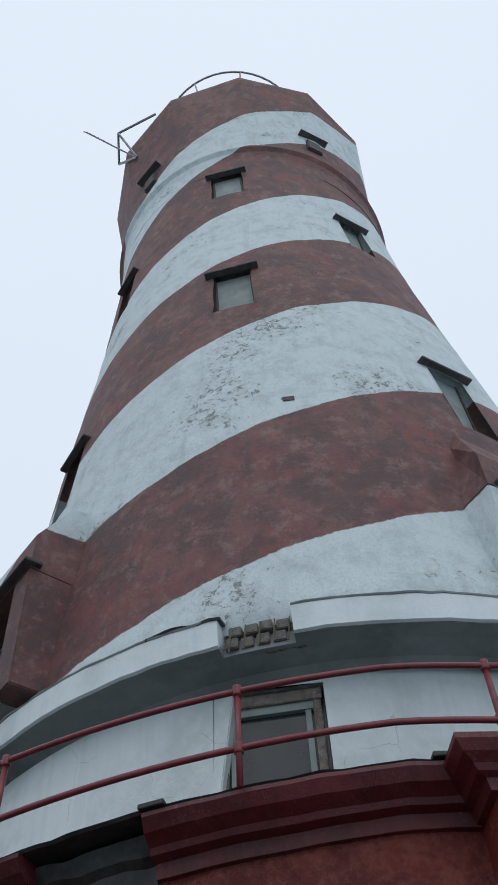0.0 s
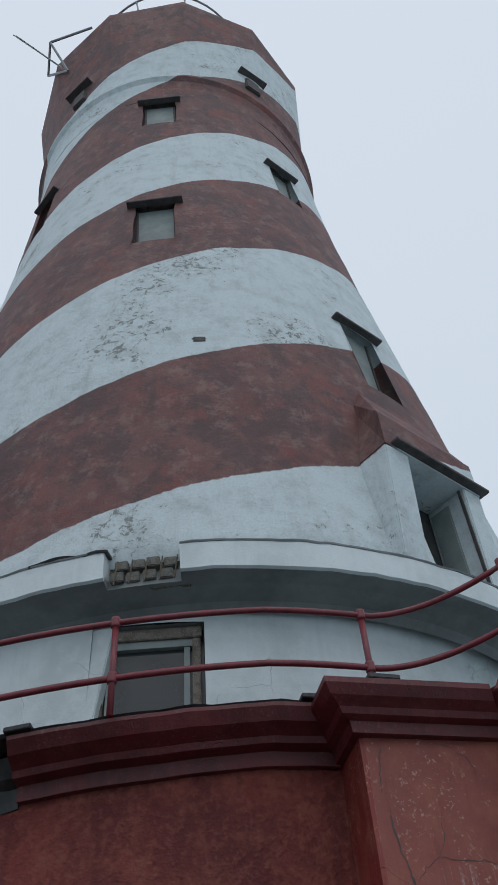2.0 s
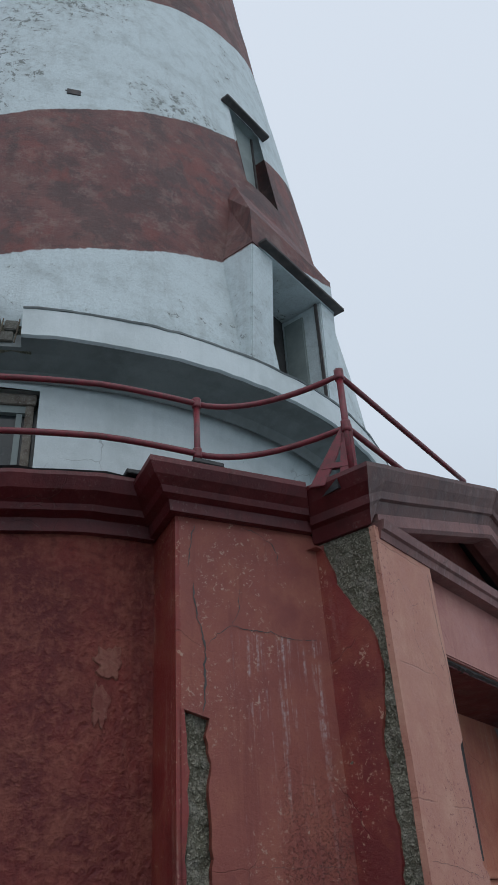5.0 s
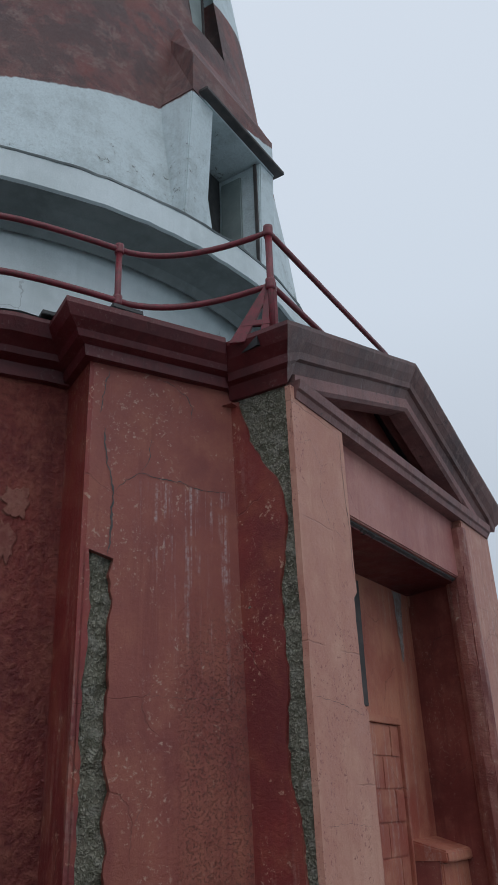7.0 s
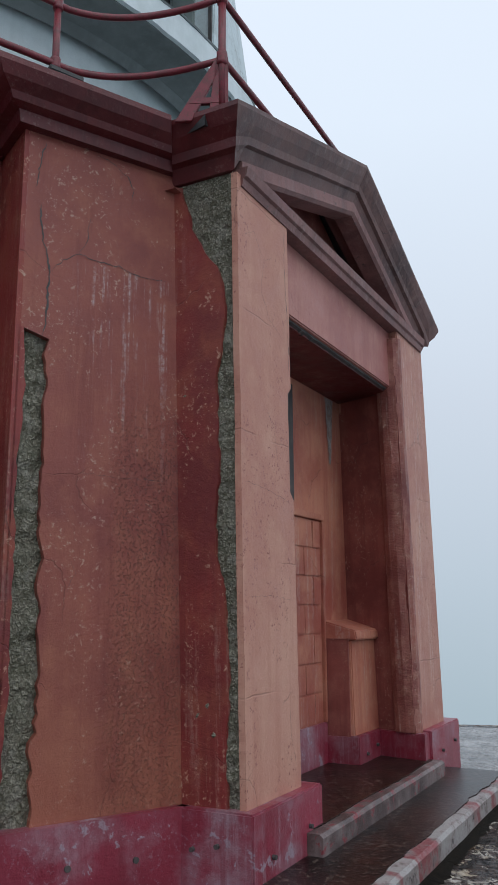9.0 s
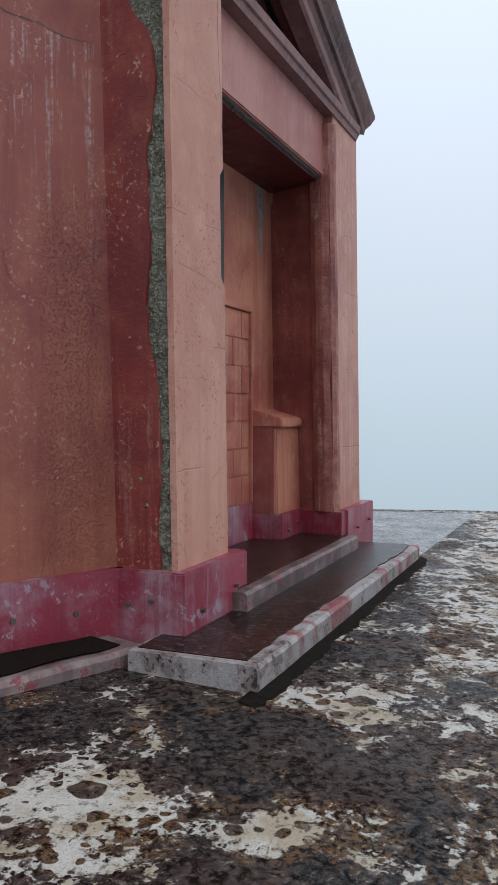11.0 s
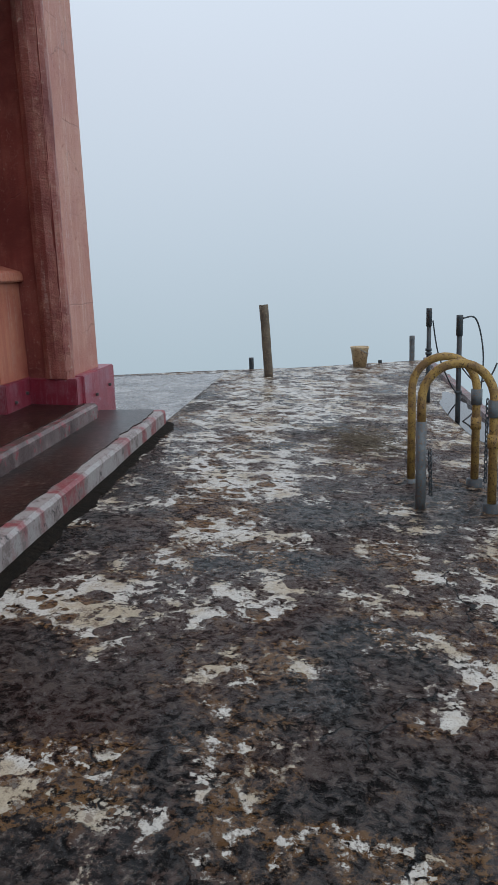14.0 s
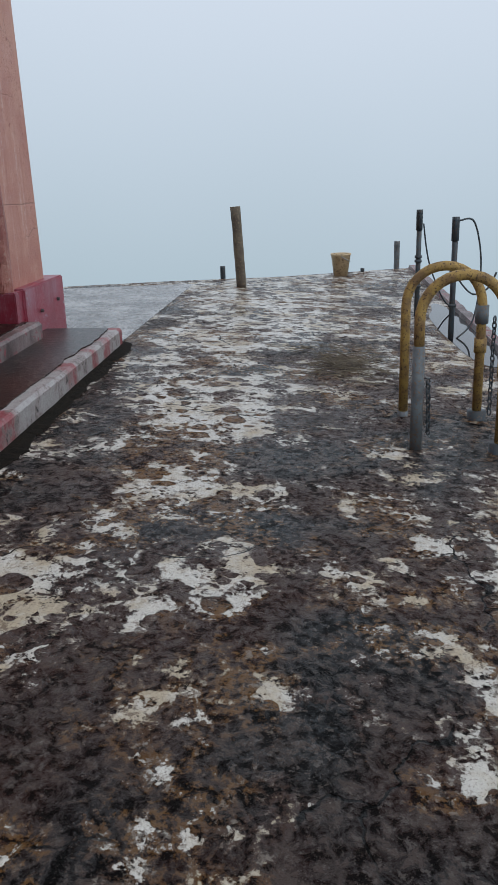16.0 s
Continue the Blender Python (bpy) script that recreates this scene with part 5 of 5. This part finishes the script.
# door in the drum
hang(part("slot_board", box_bm((6.74, 3.075, 2.40), (6.86, 3.11, 3.40), 0.004), M_HOOD, house, "dark narrow slot above the walled-up doorway"))
door = hang(part("door", wall_box(-41.5, 5.16, 0.2, 3.24, 1.4, 5.05), M_DRUM, house, "dark red recessed door"))
part("glazing", wall_box(-40.2, 5.18, 2.0, 3.06, 0.62, 5.14), M_GLASS, door, "small panes")
for z_ in (2.0, 2.35, 2.70, 3.06):
    part("glazing_bar", wall_box(-40.2, 5.20, z_ - 0.015, z_ + 0.015, 0.64, 5.15), M_HOOD, door)
for az_ in (-43.5, -41.9, -40.2, -38.6, -37.0):
    part("glazing_bar", wall_box(az_, 5.20, 2.0, 3.06, 0.02, 5.15), M_HOOD, door)
hang(part("door_head", wall_box(-41.6, 5.53, 3.24, 3.33, 1.34, 5.3, bev=0.01), M_DRUM, house, "projecting door head"))


def scar_bm(az, z, w, h, seed, r=5.5):
    """An uneven flake of bare render on the drum."""
    bm = bmesh.new()
    rim, top = [], []
    n = 48
    for k in range(n):
        a = math.tau * k / n
        f = 1 + 0.25 * noise.noise(Vector((math.cos(a) * 7, math.sin(a) * 7, seed + 4))) + 0.5 * noise.noise(Vector((math.cos(a) * 2, math.sin(a) * 2, seed)))
        da, dz = math.degrees(w / 2 * f * math.cos(a) / r), h / 2 * f * math.sin(a)
        rim.append(bm.verts.new(polar(az + da, r - 0.01, z + dz)))
        top.append(bm.verts.new(polar(az + da * 0.85, r + 0.012, z + dz * 0.88)))
    for k in range(n):
        bm.faces.new((rim[k], rim[(k + 1) % n], top[(k + 1) % n], top[k]))
    bm.faces.new(top)
    return bm


for az_, z_, w_, h_, sd_ in ((-28.2, 3.36, 0.17, 0.20, 1), (-28.6, 3.12, 0.11, 0.24, 2)):
    hang(part("plaster_scar", scar_bm(az_, z_, w_, h_, sd_), M_SCAR, house, "bare pink scar in the render"))

# windows of the shaft
for a0, a1, z0, z1 in SHAFT_WINDOWS:
    am, w = (a0 + a1) / 2, radians(a1 - a0) * tower_r(z0)
    ro = tower_r(z1)
    win = hang(part("window", wall_box(am, ro - 0.12, z0 - 0.03, z1 + 0.03, w + 0.06, ro - 0.20), M_SHUT, house, "grey boarded window"))
    part("hood", wall_box(am, ro + 0.10, z1 + 0.0, z1 + 0.05, w + 0.24, ro - 0.12, bev=0.008, tilt=0.0), M_HOOD, win, "dark projecting hood")
    for sgn in (-1, 1):
        part("frame_side", wall_box(am + sgn * math.degrees((w / 2 - 0.025) / ro), ro - 0.09, z0, z1, 0.05, ro - 0.13), M_HOOD, win)
    part("sill", wall_box(am, ro - 0.02, z0 + 0.0, z0 + 0.05, w - 0.1, ro - 0.12), M_FRAME, win)

# balcony railing
rail = thing("balcony_railing", "red painted tubular railing round the balcony", "railing", at=polar(-40, 5.9, 4.44))


def arc(r, z, a0, a1, n):
    return [polar(a0 + (a1 - a0) * i / n, r, z) for i in range(n + 1)]


def on_rail(ob):
    ob.matrix_parent_inverse = rail.matrix_basis.inverted()
    return ob


RC = Vector((4.53, 2.43, 0))
for z, zc in ((5.04, 5.19), (4.645, 4.77)):
    pts = arc(5.90, z, -120, -24, 60)
    a, c = pts[-1], Vector((RC.x, RC.y, zc))
    for i in range(1, 13):
        s = i / 12
        pts.append(a.lerp(c, s) + (PN * -0.14 + Vector((0, 0, -0.02))) * math.sin(s * math.pi) ** 0.8)
    for i in range(1, 9):
        pts.append(c.lerp(Vector((6.5, 2.47, zc)), i / 8))
    on_rail(part("rail", tube_bm(pts, 0.021, 8), M_RAIL, rail, smooth=True))
for az in (-115, -100, -85, -70, -55.2, -39.6, -24):
    p = on_rail(part("post", tube_bm([polar(az, 5.9, 4.40), polar(az, 5.9, 5.05)], 0.021, 8), M_RAIL, rail, smooth=True))
    for z in (5.04, 4.645):
        part("ball_joint", tube_bm([polar(az, 5.9, z - 0.035), polar(az, 5.9, z - 0.02), polar(az, 5.9, z + 0.02), polar(az, 5.9, z + 0.035)], 0.031, 8), M_RAIL, p, smooth=True)
corner = on_rail(part("post", tube_bm([(RC.x, RC.y, 4.35), (RC.x, RC.y, 5.21)], 0.024, 8), M_RAIL, rail, smooth=True))
out_ = Vector((-0.42, 0.91, 0)) * 0.23
edge_ = Vector((0.91, 0.42, 0)) * 0.012
for top_, foot_, w_ in ((Vector((RC.x, RC.y, 4.78)), Vector((RC.x, RC.y, 4.36)) + out_, 0.05), (Vector((RC.x, RC.y, 4.78)), Vector((RC.x, RC.y, 4.36)) + out_ * 0.10, 0.06)):
    along_ = out_.normalized() * w_
    part("brace", hull8([foot_ - along_ - edge_, foot_ + along_ - edge_, foot_ - along_ + edge_, foot_ + along_ + edge_, top_ - along_ * 0.6 - edge_, top_ + along_ * 0.6 - edge_, top_ - along_ * 0.6 + edge_, top_ + along_ * 0.6 + edge_], 0.003), M_RAIL, corner, "flat red bracket plate")
part("bracket_tie", hull8([Vector((RC.x, RC.y, z_)) + out_ * k_ + edge_ * e_ for z_ in (4.47, 4.51) for e_ in (-1.2, 1.2) for k_ in (0.0, 0.85)], 0.003), M_RAIL, corner)
for z in (5.19, 4.77):
    part("ball_joint", tube_bm([(RC.x, RC.y, z - 0.04), (RC.x, RC.y, z - 0.02), (RC.x, RC.y, z + 0.02), (RC.x, RC.y, z + 0.04)], 0.034, 8), M_RAIL, corner, smooth=True)

# deck furniture
def under(ob, parent):
    ob.matrix_parent_inverse = parent.matrix_basis.inverted()
    return ob


def ladder_hoop(x, low_grey, h):
    y0, y1 = -0.21, -0.62
    zb = deck_z(-0.2)
    pts = [(x, y0, zb + low_grey), (x, y0, zb + h)]
    for i in range(1, 16):
        a = math.pi * i / 16
        pts.append((x + 0.01 * math.sin(a * 3), (y0 + y1) / 2 + (y0 - y1) / 2 * math.cos(a), zb + h + 0.215 * math.sin(a)))
    pts += [(x, y1, zb + h), (x, y1, zb + 0.03)]
    hoop = thing("ladder_hoop", "rusty yellow tubular handrail hoop with grey base", "handrail", "ladder handrails", at=(x, y0, zb))
    under(part("tube", tube_bm(pts, 0.026, 12), M_YELLOW, hoop, smooth=True), hoop)
    under(part("sleeve", tube_bm([(x, y0, zb - 0.03), (x, y0, zb + low_grey)], 0.030, 12), M_GREYP, hoop, "blue grey pipe sleeve", True), hoop)
    under(part("collar", tube_bm([(x, y1, zb + h - 0.10), (x, y1, zb + h)], 0.036, 12), M_GREYP, hoop, "rusted clamp", True), hoop)
    under(part("collar", tube_bm([(x, y1, zb + 0.36), (x, y1, zb + 0.44)], 0.034, 12), M_YELLOW, hoop, smooth=True), hoop)
    under(part("socket", tube_bm([(x, y1, deck_z(y1) - 0.1), (x, y1, deck_z(y1) + 0.05)], 0.052, 12), M_DARKP, hoop, "rotted base socket", True), hoop)
    return hoop


ladder_hoop(6.17, 0.52, 0.64)
ladder_hoop(6.77, 0.03, 0.62)


def chain(name, label, p, q, n, sag=0.0):
    """Links of bent wire, turned by a right angle from one to the next."""
    ob = thing(name, label, "chain", at=p)
    p, q = Vector(p), Vector(q)
    d = (q - p).normalized()
    u = d.orthogonal().normalized()
    w = d.cross(u)
    ln = (q - p).length / n
    for i in range(n):
        c = p.lerp(q, (i + 0.5) / n) + Vector((0, 0, -sag * math.sin((i + 0.5) / n * math.pi)))
        s = u if i % 2 else w
        ring = [c + d * (ln * 0.68) * math.cos(k * math.tau / 10) + s * 0.011 * math.sin(k * math.tau / 10) for k in range(10)]
        under(part("link", tube_bm(ring, 0.0045, 5, closed=True), M_DARKP, ob), ob)
    return ob


chain("chain", "dark rusted chain hanging beside the hoop", (6.77, -0.69, deck_z(-0.7) + 0.58), (6.77, -0.69, deck_z(-0.7) + 0.03), 18)
chain("thin_chain", "thin dark chain on the grey sleeve", (6.17, -0.26, deck_z(-0.3) + 0.36), (6.18, -0.27, deck_z(-0.3) + 0.08), 12)


def rough_post(name, label, x, y, h, r, mat, lean=(0, 0), r1=None, sides=14):
    zb = deck_z(y)
    pts = [(x + lean[0] * k / 8, y + lean[1] * k / 8, zb - 0.05 + (h + 0.05) * k / 8) for k in range(9)]
    bm = tube_bm(pts, r, sides, r1=r1)
    for v in bm.verts:
        f = 1 + 0.08 * noise.noise(Vector((v.co.x * 30, v.co.y * 30, v.co.z * 5)))
        c = Vector((x, y, v.co.z))
        v.co = c + (v.co - c) * f
    return tagged(part(name, bm, mat, smooth=True), label, "post")


rough_post("wooden_post", "weathered round wooden post standing on the deck", 12.15, 1.14, 0.93, 0.058, M_WOOD, (0, 0.05))
rough_post("short_post", "short dark post at the deck edge", 12.95, 1.45, 0.155, 0.034, M_DARKP)
rough_post("edge_post", "thin grey post at the deck edge", 14.88, -0.96, 0.40, 0.042, M_GREYP)
rough_post("deck_stub", "small dark stub at the deck edge", 14.3, -0.42, 0.05, 0.03, M_DARKP)


def lamp_pole(x, y, h, cables):
    zb = deck_z(y)
    p = tagged(part("mooring_pole", tube_bm([(x, y, zb - 0.3), (x, y, zb + h)], 0.024, 12), M_DARKP, smooth=True), "dark metal pole with collars and a loose cable", "pole", "poles at the deck edge")
    part("cap", tube_bm([(x, y, zb + h - 0.16), (x, y, zb + h - 0.02), (x, y, zb + h), (x, y, zb + h + 0.03)], 0.031, 12), M_DARKP, p, smooth=True)
    for zc in (0.42, 0.46, 0.70):
        part("collar", tube_bm([(x, y, zb + h - zc), (x, y, zb + h - zc + 0.025)], 0.035, 12), M_DARKP, p, smooth=True)
    for c in cables:
        part("cable", tube_bm([(x + a, y + b, zb + d) for a, b, d in c], 0.008, 6), M_DARKP, p, smooth=True)
    return p


def loop(n, *pts):
    """A smooth line through control points."""
    out = []
    P = [Vector(p) for p in pts]
    for i in range(len(P) - 1):
        p0, p1, p2, p3 = P[max(i - 1, 0)], P[i], P[i + 1], P[min(i + 2, len(P) - 1)]
        for k in range(n):
            t = k / n
            out.append(0.5 * (2 * p1 + (p2 - p0) * t + (2 * p0 - 5 * p1 + 4 * p2 - p3) * t * t + (3 * p1 - p0 - 3 * p2 + p3) * t ** 3))
    return out + [P[-1]]


lamp_pole(10.40, -0.72, 0.98, [loop(8, (0, -0.04, 0.88), (0.1, -0.12, 0.5), (0.3, -0.3, 0.12), (0.5, -0.45, 0.0))])
lamp_pole(9.25, -0.87, 0.97, [loop(8, (0, -0.03, 0.97), (0.05, -0.16, 0.95), (0.1, -0.24, 0.6), (0.1, -0.20, 0.15), (0.0, -0.05, 0.0)), loop(8, (0, 0.0, 0.55), (-0.02, -0.15, 0.38), (-0.02, -0.28, 0.42), (0.0, -0.35, 0.55))])


def bucket(x, y):
    zb = deck_z(y)
    prof = ((0.095, 0.0), (0.130, 0.27), (0.139, 0.275), (0.139, 0.30), (0.126, 0.30), (0.122, 0.27), (0.088, 0.02))
    bm = bmesh.new()
    cols = [[bm.verts.new((r * math.cos(i * math.tau / 24), r * math.sin(i * math.tau / 24), z)) for r, z in prof] for i in range(24)]
    for i in range(24):
        A, B = cols[i], cols[(i + 1) % 24]
        for j in range(len(prof) - 1):
            bm.faces.new((A[j], B[j], B[j + 1], A[j + 1]))
    bm.faces.new([c[-1] for c in cols])
    bm.faces.new([c[0] for c in cols][::-1])
    ob = tagged(part("bucket", bm, M_BUCKET, smooth=True), "dirty yellow plastic bucket at the deck edge", "bucket")
    ob.location = (x, y, zb)
    part("handle", tube_bm([(0.139 * math.cos(a), 0.139 * math.sin(a) * 0.9, 0.27 + 0.08 * math.sin(a)) for a in [math.pi * (1 + k / 12) for k in range(13)]], 0.006, 6), M_METAL, ob)
    return ob


bucket(13.7, -0.09)

# puddle beside the poles
bm = bmesh.new()
ring = []
for k in range(40):
    a = math.tau * k / 40
    f = 1 + 0.22 * noise.noise(Vector((math.cos(a) * 1.6, math.sin(a) * 1.6, 4)))
    px, py = 9.6 + 1.5 * f * math.cos(a), -1.02 + 0.20 * f * math.sin(a)
    ring.append(bm.verts.new((px, py, deck_z(py) + 0.004)))
bm.faces.new(ring)
tagged(part("puddle", bm, M_PUDDLE), "still puddle along the wet deck edge", "puddle", kind="structure")

# straw and twigs swept together behind the hoops
random.seed(5)
bm = bmesh.new()
for k in range(420):
    a, rr = random.uniform(0, math.tau), abs(random.gauss(0, 0.5))
    px, py = 8.05 + 0.75 * rr * math.cos(a), 0.0 + 0.42 * rr * math.sin(a)
    d = random.uniform(0, math.pi)
    ln = random.uniform(0.05, 0.17)
    z0 = deck_z(py) + random.uniform(0.004, 0.03)
    tube_bm([(px, py, z0), (px + ln * math.cos(d), py + ln * math.sin(d), z0 + random.uniform(-0.003, 0.025))], 0.0028, 4, bm)
tagged(part("debris", bm, M_WOOD), "heap of brown straw and twigs on the wet deck", "debris", kind="stuff")

# kerb along the outer edge of the deck
bm = bmesh.new()
st = []
for i in range(61):
    x = 8.2 + (15.0 - 8.2) * i / 60
    w = 0.02 * noise.noise(Vector((x * 4, 0, 0)))
    zb = deck_z(-1.22)
    st.append([Vector((x, -1.25, zb - 0.05)), Vector((x, -1.25, zb + 0.05 + w)), Vector((x, -1.16 + w, zb + 0.05 + w)), Vector((x, -1.14 + w, zb - 0.05))])
tagged(part("deck_edge", sweep_bm(st), M_STEP), "crumbling low edge along the deck", "kerb", kind="structure")
